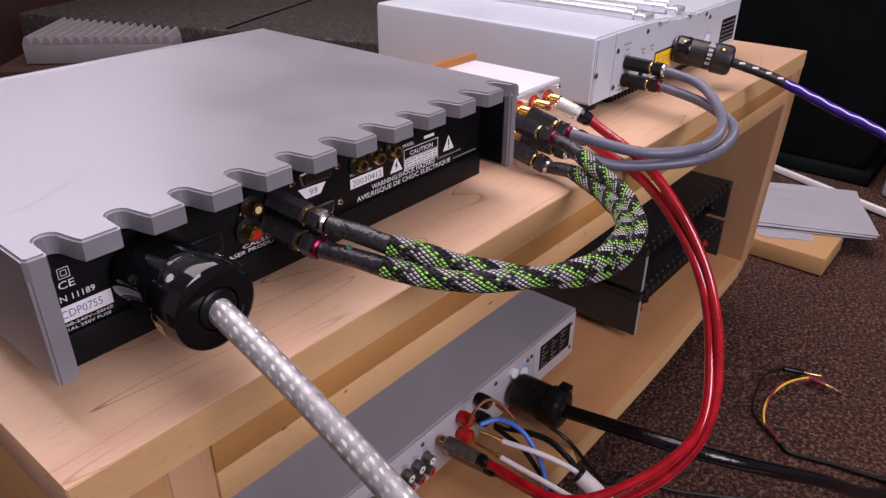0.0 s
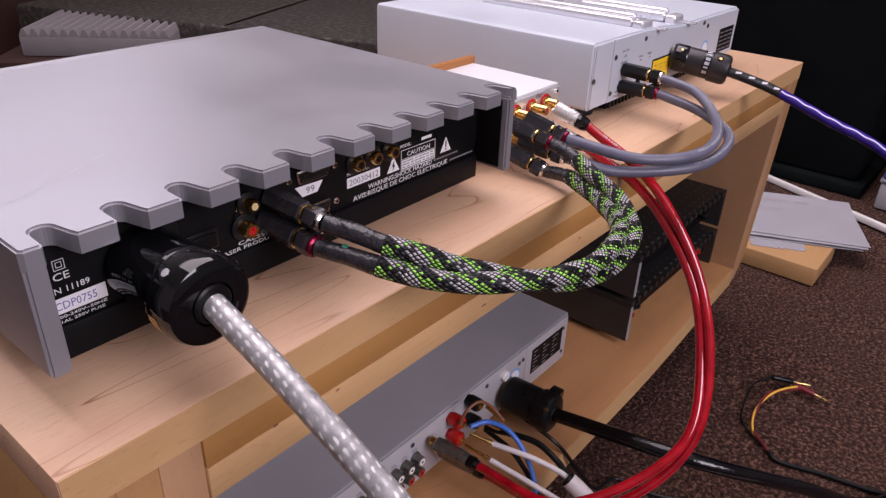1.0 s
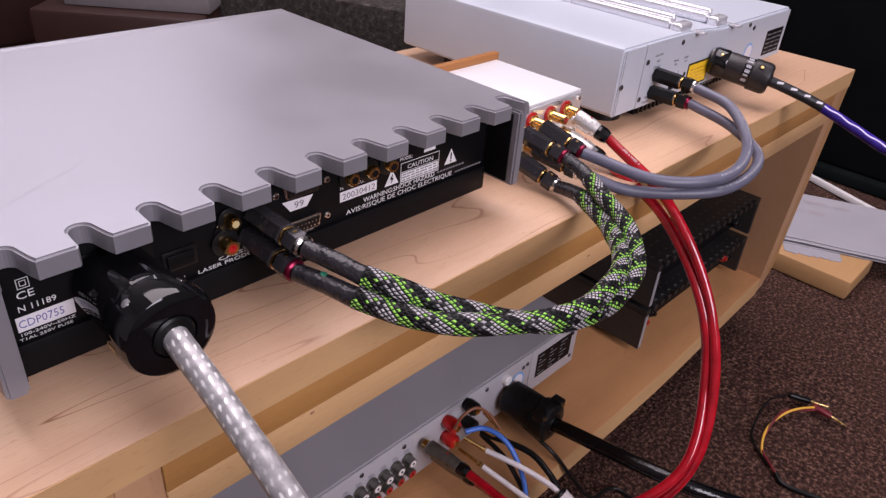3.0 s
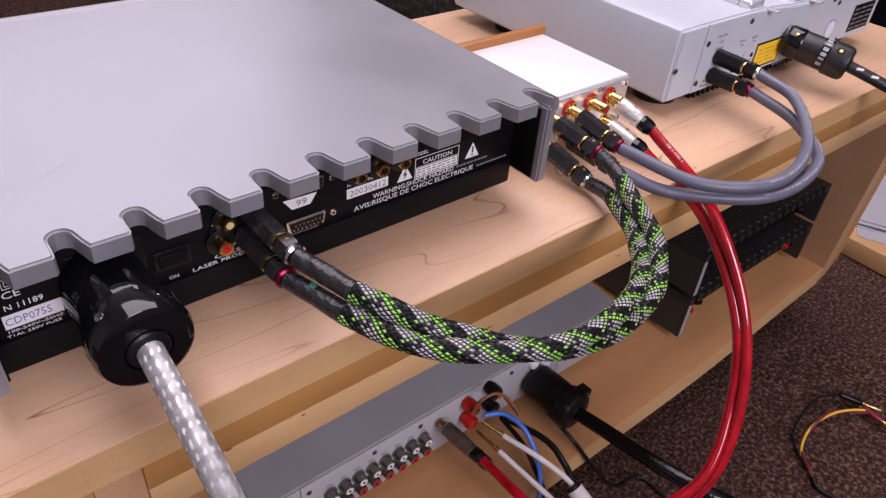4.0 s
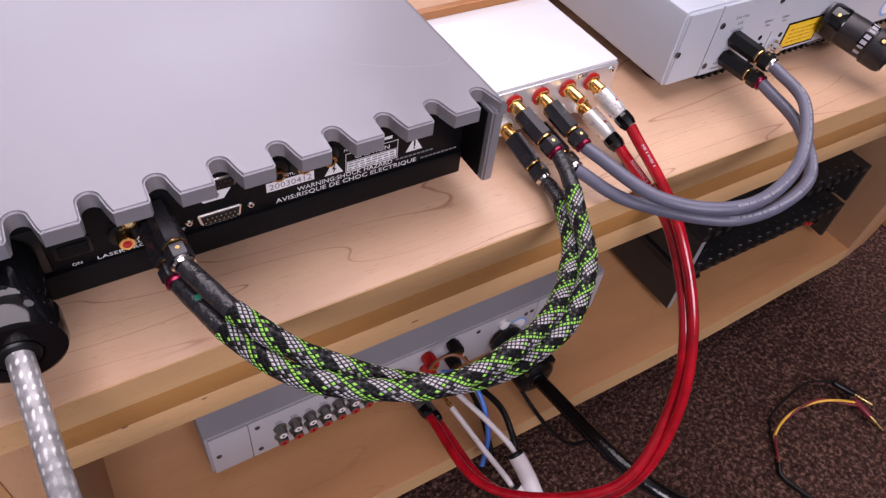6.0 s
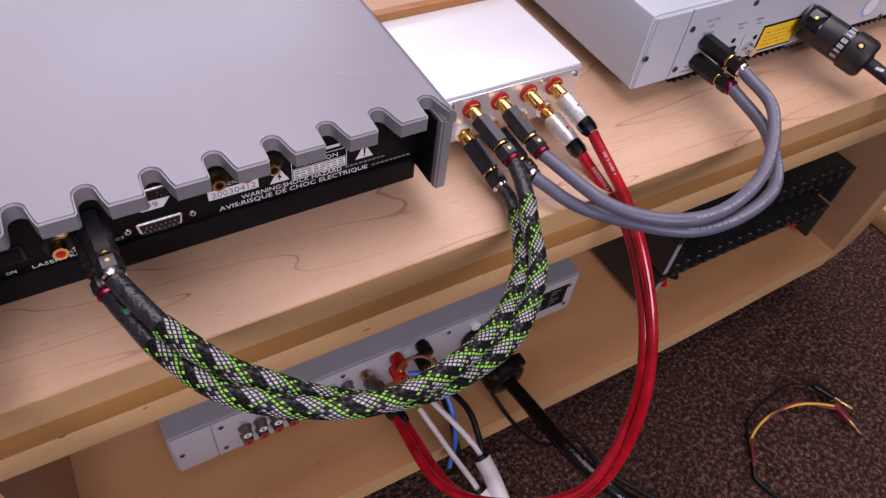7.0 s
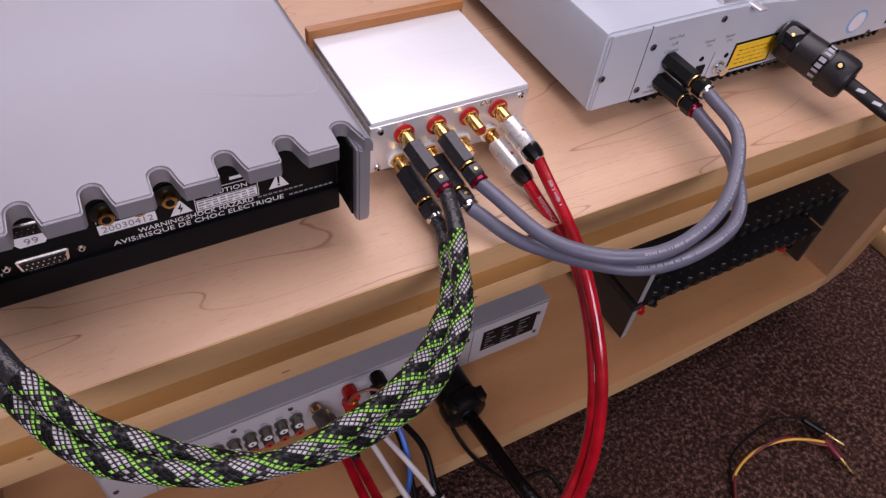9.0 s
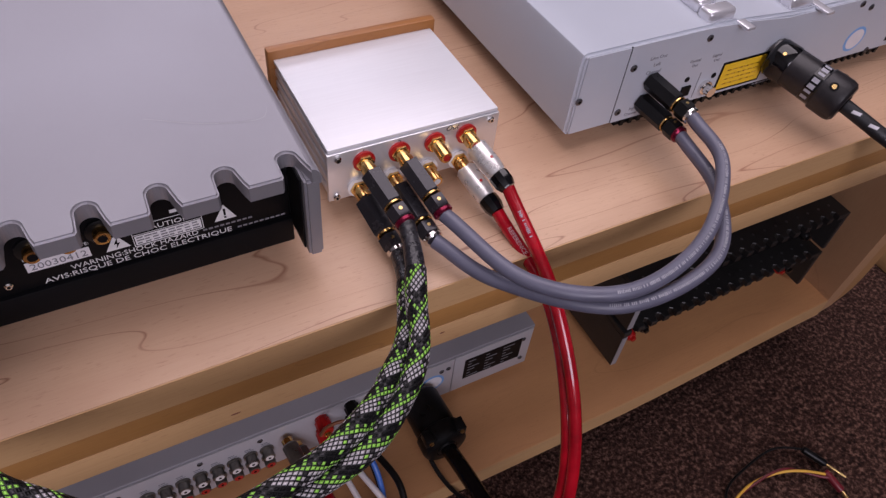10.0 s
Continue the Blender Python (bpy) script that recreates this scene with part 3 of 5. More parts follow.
def build_player():
    t = thing("disc_player", (0.176, 0.19, TOP), "silver-grey disc player with a notched rear lid on the console", "disc player")
    far, f, lid_top, lid_low = 0.323, 0.0335, 0.521, 0.5108
    pts = [(-0.0032, far), (-0.0032, f + 0.002), (-0.0012, f)]
    for k in range(-4, 7):
        c = 0.1445 + 0.0328 * k
        arc = [(c - 0.0004 + 0.0052 * math.cos(a), 0.0470 + 0.0052 * math.sin(a)) for a in [math.pi * (1 - i / 10) for i in range(11)]]
        pts += [(c - 0.0072, f), (c - 0.0060, f + 0.0020)] + arc + [(c + 0.0066, 0.0385), (c + 0.0082, f)]
    pts += [(0.3498, f + 0.0003), (0.3498, far)]
    part("lid", slab(pts, lid_low, lid_top, 0.0012, 3, 0.3497), "silver", t, "silver lid with a row of rounded notches", smooth=False)
    roll = [(0.3499, lid_low), (0.3548, lid_low)] + [(0.3499 + 0.0049 * math.cos(a), lid_top - 0.0065 + 0.0065 * math.sin(a)) for a in [math.pi / 2 * i / 8 for i in range(9)]]
    part("rolled_edge", plate(roll, f + 0.0003, far), "silver", t)
    for x0 in (-0.0032, 0.3452):
        wide = 0.0100 if x0 < 0 else 0.0086
        out = [(x0 + 0.0001, 0.4552), (x0 + wide, 0.4552), (x0 + wide, lid_low + 0.003), (x0 + 0.0001, lid_low + 0.003)]
        part("side_panel", plate(out, f + 0.0002, far, 0.0015), "silver", t)
        if x0 > 0:
            part("groove", box(x0 + wide * 0.5 - 0.0003, x0 + wide * 0.5 + 0.0003, f + 0.0003, f + 0.0009, 0.457, lid_low - 0.001), "steel", t)
        xi = x0 + 0.0101 if x0 < 0 else x0 - 0.0011
        part("lining", box(xi, xi + 0.001, f + 0.006, 0.062, 0.458, lid_low - 0.0002), "black", t)
    chassis = part("chassis", box(0.0085, 0.3438, PANEL, far - 0.004, 0.4632, lid_low - 0.0002, 0.0006), "black", t, "black rear panel with connectors and white print")
    part("base", box(0.006, 0.3445, PANEL - 0.0025, far - 0.004, 0.4440, 0.463, 0.0012), "black", t)
    part("front", box(-0.0032, 0.3538, far + 0.0002, far + 0.012, 0.4440, lid_top, 0.003), "silver", t)
    for x in (0.04, 0.31):
        for y in (0.10, 0.28):
            part("foot", lathe([(0, 0.017), (0.001, 0.018), (0.0119, 0.018)], (0, 0, 1), (x, y, TOP)), "satin_black", t)

    def write(body, x, z, size, width, mat="print", name="lettering", y=PANEL - 0.0002):
        ob = lettering(body, size, facing(x, y, z), mat, chassis, name)
        w = max(v.co.x for v in ob.data.vertices) - min(v.co.x for v in ob.data.vertices)
        ob.data.transform(Matrix.Diagonal((width / w, 1, 1, 1)))
        return ob

    def mark(x0, x1, z0, z1, mat, name, y=PANEL, d=0.0002):
        return part(name, box(x0, x1, y - d, y - 0.00002, z0, z1), mat, chassis)

    write("AVIS:RISQUE DE CHOC ELECTRIQUE", 0.2105, 0.4648, 0.0049, 0.0985)
    write("WARNING:SHOCK HAZARD", 0.2248, 0.4694, 0.0049, 0.0660)
    for k in range(9):
        mark(0.3125 + 0.0032 * k, 0.3148 + 0.0032 * k, 0.4656, 0.4668, "grey_print", "small_print")
        mark(0.2935 + 0.0032 * k, 0.2958 + 0.0032 * k, 0.4705, 0.4717, "grey_print", "small_print")
    mark(0.2055, 0.2362, 0.4755, 0.4825, "label", "date_label")
    write("20030412", 0.2072, 0.4767, 0.0062, 0.0272, "grey_print", y=PANEL - 0.0003)
    write("MANUFACTURE DATE:", 0.2055, 0.4842, 0.0030, 0.031)
    write("MODEL:", 0.2562, 0.4900, 0.0034, 0.0115)
    mark(0.2790, 0.2900, 0.4905, 0.4927, "print", "small_print")
    for x, sign in ((0.2495, "bolt"), (0.3068, "mark")):
        tri = plate([(x - 0.0062, 0.4748), (x + 0.0062, 0.4748), (x, 0.4862)], PANEL - 0.0002, PANEL - 0.00002)
        part("warning_triangle", tri, "print", chassis)
        if sign == "bolt":
            part("bolt_sign", plate([(x - 0.0008, 0.4758), (x + 0.0016, 0.4796), (x + 0.0002, 0.4796), (x + 0.0010, 0.4832), (x - 0.0015, 0.4790), (x, 0.4790)], PANEL - 0.0004, PANEL - 0.0002), "black", chassis)
        else:
            mark(x - 0.0006, x + 0.0006, 0.4782, 0.4832, "black", "exclamation_sign", PANEL - 0.0002)
            mark(x - 0.0006, x + 0.0006, 0.4762, 0.4774, "black", "exclamation_sign", PANEL - 0.0002)
    for z0, z1 in ((0.4727, 0.4731), (0.4876, 0.4880), (0.4810, 0.4813)):
        mark(0.2575, 0.2945, z0, z1, "print", "frame_line")
    for x in (0.2575, 0.2941):
        mark(x, x + 0.0004, 0.4731, 0.4876, "print", "frame_line")
    write("CAUTION", 0.2635, 0.4826, 0.0046, 0.0245)
    mark(0.2585, 0.2935, 0.4738, 0.4804, "print", "caution_text_block")
    for k in range(3):
        for q in range(8):
            mark(0.2593 + 0.0042 * q, 0.2618 + 0.0042 * q + 0.0013 * ((q * 5 + k * 3) % 4) / 3, 0.4747 + 0.002 * k, 0.4755 + 0.002 * k, "grey_print", "small_print", PANEL - 0.0002)
    # control sockets
    for z in (0.4708, 0.4955):
        d = part("control_socket", plate([(0.1625, z + 0.0046), (0.1640, z - 0.0042), (0.1875, z - 0.0042), (0.1890, z + 0.0046)], PANEL - 0.003, PANEL - 0.0001, 0.0008), "chrome", chassis, "metal control socket with pins")
        part("insert", plate([(0.1642, z + 0.0032), (0.1654, z - 0.0030), (0.1861, z - 0.0030), (0.1873, z + 0.0032)], PANEL - 0.0036, PANEL - 0.0031), "satin_black", d)
        for q in range(8):
            for row in (0, 1):
                part("pin", box(0.1662 + 0.0027 * q + 0.0013 * row, 0.1669 + 0.0027 * q + 0.0013 * row, PANEL - 0.0040, PANEL - 0.0037, z - 0.0016 + 0.0028 * row, z - 0.0009 + 0.0028 * row), "chrome", d)
        for x in (0.1578, 0.1948):
            screw(chassis, x, PANEL, z, 0.0023, "chrome", 0.002)
    part("number_label", plate([(0.1625, 0.4892), (0.1680, 0.4818), (0.1800, 0.4818), (0.1848, 0.4884)], PANEL - 0.0002, PANEL - 0.00002), "label", chassis)
    write("99", 0.1706, 0.4832, 0.0062, 0.0068, "grey_print", y=PANEL - 0.0004)
    write("EUROLINK", 0.1665, 0.4638, 0.0028, 0.0185, "grey_print")
    write("ICT", 0.1490, 0.4656, 0.0030, 0.006)
    for x in (0.2118, 0.2282, 0.2445):
        jack(chassis, x, PANEL, 0.4922, "satin_black", 0.0075, 0.0044, "black")
    # digital outputs with their shaped plate
    part("socket_plate", plate([(0.1175, 0.4850), (0.1165, 0.4775), (0.1205, 0.4700), (0.1285, 0.4695), (0.1325, 0.4740), (0.1320, 0.4870), (0.1335, 0.4960), (0.1225, 0.4965)], PANEL - 0.0008, PANEL - 0.0001, 0.0003), "chrome", chassis)
    part("plate_face", plate([(0.1185, 0.4850), (0.1175, 0.4778), (0.1210, 0.4710), (0.1280, 0.4705), (0.1315, 0.4745), (0.1310, 0.4870), (0.1322, 0.4950), (0.1235, 0.4955)], PANEL - 0.0011, PANEL - 0.0009), "satin_black", chassis)
    jack(chassis, 0.1262, PANEL - 0.001, 0.4922, "satin_black", 0.0085, 0.0040, "cream")
    jack(chassis, 0.1225, PANEL - 0.001, 0.4785, "satin_black", 0.0095, 0.0047, "red_plastic")
    part("key_hole", lathe([(0, 0.0022), (0.0004, 0.0022)], (0, -1, 0), (0.1195, PANEL - 0.0011, 0.4862), 14), "black", chassis)
    write("CALSS 1", 0.1185, 0.4668, 0.0032, 0.0230)
    write("LASER PRODUCT", 0.1055, 0.4634, 0.0034, 0.0420)
    write("ON", 0.0926, 0.4640, 0.0030, 0.0052)
    sw = part("rocker_switch", box(0.0862, 0.1062, PANEL - 0.0014, PANEL - 0.0001, 0.4718, 0.4842, 0.0006), "satin_black", chassis, "black rocker switch")
    part("rocker", box(0.0885, 0.1040, PANEL - 0.0030, PANEL - 0.0015, 0.4738, 0.4822, 0.0008), "black", sw)
    part("inlet", box(0.046, 0.083, PANEL - 0.0012, PANEL - 0.0001, 0.4655, 0.4985, 0.0006), "satin_black", chassis, "black mains inlet")
    # approval marks and serial label
    for a, b in ((0.0, 0.0003), (0.0013, 0.0003)):
        s, x, z = 0.0055 - 2 * a, 0.0183 + a, 0.4918 + a
        for q in ((x, x + s, z, z + b), (x, x + s, z + s - b, z + s), (x, x + b, z + b, z + s - b), (x + s - b, x + s, z + b, z + s - b)):
            mark(*q, "print", "double_square")
    write("CE", 0.0168, 0.4866, 0.0056, 0.0078)
    write("N 11189", 0.0160, 0.4798, 0.0046, 0.0170)
    mark(0.0140, 0.0405, 0.4690, 0.4772, "label", "serial_label")
    write("CDP0755", 0.0146, 0.4710, 0.0062, 0.0205, "violet_print", y=PANEL - 0.0003)
    write("100-240V~50HZ", 0.0140, 0.4665, 0.0022, 0.0250, "print")
    write("T1AL 250V FUSE", 0.0135, 0.4638, 0.0022, 0.0245, "print")
    return t


player = build_player()


# pale ribbon painted for the light along a raised crease of the lid
def lid_crease(points, w=0.00014):
    bm = bmesh.new()
    p = spline([(x, y, 0.52112) for x, y in points], 10)
    rows = [(bm.verts.new(q + Vector((0, -w, 0))), bm.verts.new(q + Vector((0, w, 0)))) for q in p]
    for a, b in zip(rows, rows[1:]):
        bm.faces.new((a[0], b[0], b[1], a[1]))
    return bm


for q in ([(0.281, 0.105), (0.309, 0.090), (0.336, 0.083), (0.344, 0.090), (0.345, 0.108)], [(0.006, 0.084), (0.024, 0.088), (0.055, 0.103), (0.078, 0.115)]):
    part("crease_line", lid_crease(q), "crease_line", player, "fine pale line painted along a raised crease of the lid")

# ---------- plugs at the silver player ----------
CP1, CP2 = (0.1440, 0.0145, 0.4884), (0.1390, 0.0160, 0.4746)
hex_plug("black hexagonal plug with silver ring in the disc player", (0.1422, 0.0605, 0.4905), CP1, "chrome", "gunmetal", False)
hex_plug("black hexagonal plug with magenta ring in the disc player", (0.1368, 0.0605, 0.4775), CP2, "magenta", "gunmetal", False)


def big_mains_plug(label, a, b, gloss, k=1.0, name="mains_plug"):
    a, d, n = along(a, b)
    t = thing(name, a, label, "mains plug")
    part("body", lathe([(0, 0.0172 * k), (0.002, 0.0186 * k), (n * 0.55, 0.0192 * k), (n * 0.62, 0.0188 * k), (n * 0.66, 0.0180 * k)], d, a, 40), gloss, t, "glossy black body")
    part("clamp", lathe([(n * 0.66, 0.0198 * k), (n * 0.68, 0.0212 * k), (n * 0.90, 0.0214 * k), (n * 0.955, 0.0202 * k), (n * 0.985, 0.0172 * k), (n * 0.985, 0.0105 * k), (n * 0.95, 0.0098 * k)], d, a, 40), gloss, t)
    part("bushing", lathe([(n * 0.9, 0.0094 * k), (n * 0.985, 0.0094 * k), (n, 0.0084 * k)], d, a, 28), "satin_black", t)
    return t, a, d, n


t, a, d, n = big_mains_plug("large glossy black mains plug in the disc player", (0.0596, 0.0600, 0.4822), (0.0607, -0.0015, 0.4812), "gloss_black", 1.08)
bm = bmesh.new()
rows = []
for i in range(7):
    ang = radians(186 + 9 * i)
    rows.append([bm.verts.new(a + d * dd + Vector((0.0232 * math.cos(ang), 0, 0.0232 * math.sin(ang)))) for dd in (n * 0.69, n * 0.80)])
for p, q in zip(rows, rows[1:]):
    bm.faces.new((p[0], p[1], q[1], q[0]))
part("gold_label", bm, "brass", t, "gold printed label")
for ang in (58, 128):
    s = Vector((math.cos(radians(ang)), 0, math.sin(radians(ang))))
    part("screw", lathe([(0, 0.0022), (0.0010, 0.0022)], s, a + d * (n * 0.79) + s * 0.0224, 12), "chrome", t)

# ---------- white player ----------
WREAR = 0.0755


def build_white_player():
    t = thing("white_disc_player", (0.747, 0.225, TOP), "white lacquered disc player with a gently waved top", "disc player")
    n, x0, x1 = 24, 0.5485, 0.948
    prof = []
    for i in range(n + 1):
        u = i / n
        prof.append((x0 + (x1 - x0) * u, 0.5195 - 0.0075 / (1 + math.exp(-(u - 0.42) * 22))))
    outline = [(x0 + 0.003, 0.4515), (x0, 0.4545), (x0, prof[0][1] - 0.004), (x0 + 0.0012, prof[0][1] - 0.0012), (x0 + 0.004, prof[0][1])] + prof[1:-1] + [(x1 - 0.004, prof[-1][1]), (x1, prof[-1][1] - 0.004), (x1, 0.4545), (x1 - 0.003, 0.4515)]
    shell = plate(outline, WREAR + 0.001, 0.375)
    rim = [e for e in shell.edges if all(abs(v.co.y - WREAR - 0.001) < 1e-6 for v in e.verts) or all(abs(v.co.y - 0.375) < 1e-6 for v in e.verts)]
    bmesh.ops.bevel(shell, geom=rim, offset=0.0019, segments=3, affect='EDGES')
    part("case", shell, "white", t, "white lacquered case")
    panel = part("rear_panel", plate([(0.5889, 0.4530), (0.946, 0.4530), (0.946, 0.5090), (0.74, 0.5102), (0.70, 0.5150), (0.66, 0.5175), (0.5889, 0.5178)], WREAR, WREAR + 0.0009), "white_panel", t)
    part("corner_panel", plate([(0.5515, 0.4536), (0.5879, 0.4536), (0.5879, 0.5172), (0.5525, 0.5172)], WREAR, WREAR + 0.0009), "white_panel", t)
    part("seam", box(0.5880, 0.5888, WREAR + 0.0004, WREAR + 0.0009, 0.4530, 0.5178), "black", t)
    part("vent", box(0.60, 0.90, 0.082, 0.0925, 0.4425, 0.4514), "black", t)
    for i in range(36):
        part("vent_rib", box(0.604 + 0.0082 * i, 0.607 + 0.0082 * i, 0.0795, 0.0819, 0.4430, 0.4512), "satin_black", t)
    for x in (0.588, 0.90):
        for y in (0.112, 0.315):
            part("foot", lathe([(0, 0.02), (0.0149, 0.02)], (0, 0, 1), (x, y, TOP + 0.0045)), "satin_black", t)
    for x, z in ((0.553, 0.482), (0.595, 0.4995), (0.593, 0.462), (0.661, 0.5095), (0.869, 0.4535), (0.826, 0.5055), (0.84, 0.5)):
        screw(t, x, WREAR, z, 0.0028)

    def write(body, x, z, size):
        lettering(body, size, facing(x, WREAR - 0.0001, z), "grey_print", panel)

    write("Line Out", 0.6085, 0.5025, 0.0042)
    write("Left", 0.6135, 0.4965, 0.0042)
    write("Channel", 0.6085, 0.4905, 0.0042)
    write("Right", 0.6035, 0.4605, 0.0036)
    write("Channel", 0.6005, 0.4560, 0.0036)
    write("Optical", 0.6500, 0.4905, 0.0036)
    write("Out", 0.6535, 0.4862, 0.0036)
    write("Digital", 0.6720, 0.4905, 0.0036)
    write("Out", 0.6750, 0.4862, 0.0036)

    def mark(x0, x1, z0, z1, mat, name, y=WREAR, d=0.0003):
        return part(name, box(x0, x1, y - d, y - 0.00002, z0, z1), mat, panel)

    mark(0.6880, 0.7365, 0.4553, 0.4820, "black", "label_border")
    mark(0.6900, 0.7345, 0.4572, 0.4800, "yellow_label", "warning_label", WREAR - 0.0003)
    for k in range(4):
        for q in range(6):
            mark(0.6945 + 0.006 * q, 0.6990 + 0.006 * q, 0.4610 + 0.0042 * k, 0.4618 + 0.0042 * k, "brass", "small_print", WREAR - 0.0006, 0.0002)
    for q in range(6):
        mark(0.7330 + 0.004 * q, 0.7360 + 0.004 * q, 0.4508, 0.4520, "grey_print", "small_print")
    mark(0.6515, 0.6600, 0.4605, 0.4692, "black", "optical_socket", d=0.0015)
    mark(0.6662, 0.6668, 0.4560, 0.4790, "grey_print", "divider")
    part("coaxial_socket", lathe([(0, 0.0058), (0.003, 0.0058), (0.0032, 0.0042), (0.009, 0.0042), (0.009, 0.003)], (0, -1, 0), (0.6757, WREAR, 0.4640), 24), "chrome", t)
    for x, z in ((0.654, 0.4755), (0.682, 0.4725)):
        part("hole_plug", lathe([(0, 0.0024), (0.0004, 0.0022)], (0, -1, 0), (x, WREAR, z), 16), "black", t)
    part("button", lathe([(0, 0.0058), (0.0035, 0.0058), (0.0045, 0.005)], (0, -1, 0), (0.7448, WREAR, 0.4843), 24), "white_plastic", t)
    part("ring_sticker", lathe([(0, 0.0118), (0.0002, 0.0118)], (0, -1, 0), (0.842, WREAR, 0.4700), 36), "ring_blue", t, "round pale sticker with a blue rim")
    part("sticker_centre", lathe([(0, 0.0094), (0.0002, 0.0094)], (0, -1, 0), (0.842, WREAR - 0.0003, 0.4700), 36), "label", t)
    lab = mark(0.888, 0.938, 0.4585, 0.4895, "black", "rating_label")
    for k in range(5):
        for q in range(3):
            part("small_print", box(0.891 + 0.0155 * q, 0.903 + 0.0155 * q, WREAR - 0.0006, WREAR - 0.00032, 0.4615 + 0.0055 * k, 0.4628 + 0.0055 * k), "grey_print", lab)
    # sliding lid hardware on top
    for x, y1 in ((0.672, 0.300), (0.757, 0.285)):
        z = 0.5165 if x < 0.7 else 0.5125
        part("slide_rail", box(x - 0.0125, x + 0.0005, 0.094, y1, z + 0.0005, z + 0.0115, 0.0032, 3), "rail", t, "polished metal slide rail")
        part("slide_rail", box(x + 0.002, x + 0.0095, 0.098, y1, z + 0.002, z + 0.014, 0.0030, 3), "rail", t, "polished metal slide rail")
        part("end_block", box(x - 0.0135, x + 0.0125, 0.080, 0.0935, z - 0.002, z + 0.0100, 0.0030, 3), "rail", t)
        part("tongue", box(x + 0.013, x + 0.021, 0.066, 0.110, z - 0.0012, z + 0.0010, 0.0004), "rail", t)
    part("lid_bar", box(0.665, 0.765, 0.262, 0.290, 0.5260, 0.5340, 0.0015), "gloss_black", t, "black bar of the sliding lid")
    part("lid_block", box(0.700, 0.745, 0.205, 0.262, 0.5130, 0.5310, 0.002), "amp_panel", t)
    t.matrix_basis = Matrix.Translation((0.005, 0.0015, -0.0045)) @ t.matrix_basis
    return t


white_player = build_white_player()
WQ1, WQ2 = (0.6243, 0.0332, 0.4775), (0.6200, 0.0332, 0.4622)
hex_plug("black hexagonal plug with silver ring in the white player", (0.6205, 0.0770, 0.4800), WQ1, "chrome", "satin_black", False)
hex_plug("black hexagonal plug with magenta ring in the white player", (0.6185, 0.0770, 0.4620), WQ2, "magenta", "satin_black", False)
W0, W1 = (0.7450, 0.0760, 0.4740), (0.7660, 0.0130, 0.4640)
t, a, d, n = big_mains_plug("matt black mains plug with a silver band in the white player", W0, W1, "carbon", 0.81)
part("front_shell", lathe([(n * 0.02, 0.0148), (n * 0.05, 0.0158), (n * 0.23, 0.0160), (n * 0.255, 0.0153)], d, a, 40), "gloss_black", t, "glossy black front shell")
band = part("band", lathe([(n * 0.53, 0.0154), (n * 0.53, 0.0158), (n * 0.66, 0.0158), (n * 0.66, 0.0149)], d, a, 40), "gloss_black", t, "black band with silver print")
up = Vector((0.3, -0.1, 1))
up = (up - d * up.dot(d)).normalized()
sd = d.cross(up)
for k in range(14):
    ang = radians(-130 + 19 * k)
    bm = bmesh.new()
    rows = []
    for q in range(3):
        w = ang + radians(0 + (13 if k % 3 else 8) * q / 2)
        s = up * math.cos(w) + sd * math.sin(w)
        rows.append([bm.verts.new(a + d * (n * f) + s * 0.01595) for f in (0.555, 0.635)])
    for p, q in zip(rows, rows[1:]):
        bm.faces.new((p[0], p[1], q[1], q[0]))
    part("printed_bar", bm, "soft_print", band)
for ang in (-35, 55):
    s = up * math.cos(radians(ang)) + sd * math.sin(radians(ang))
    part("screw_well", lathe([(0, 0.0034), (0.0004, 0.0034)], s, a + d * (n * 0.79) + s * 0.0171, 16), "black", t)
    part("screw", lathe([(0, 0.0021), (0.0006, 0.0018)], s, a + d * (n * 0.79) + s * 0.0173, 12), "brass", t)
    part("screw", lathe([(0, 0.0017), (0.0006, 0.0014)], s, a + d * (n * 0.14) + s * 0.0158, 12), "brass", t)

# ---------- selector box ----------
SREAR = 0.0782


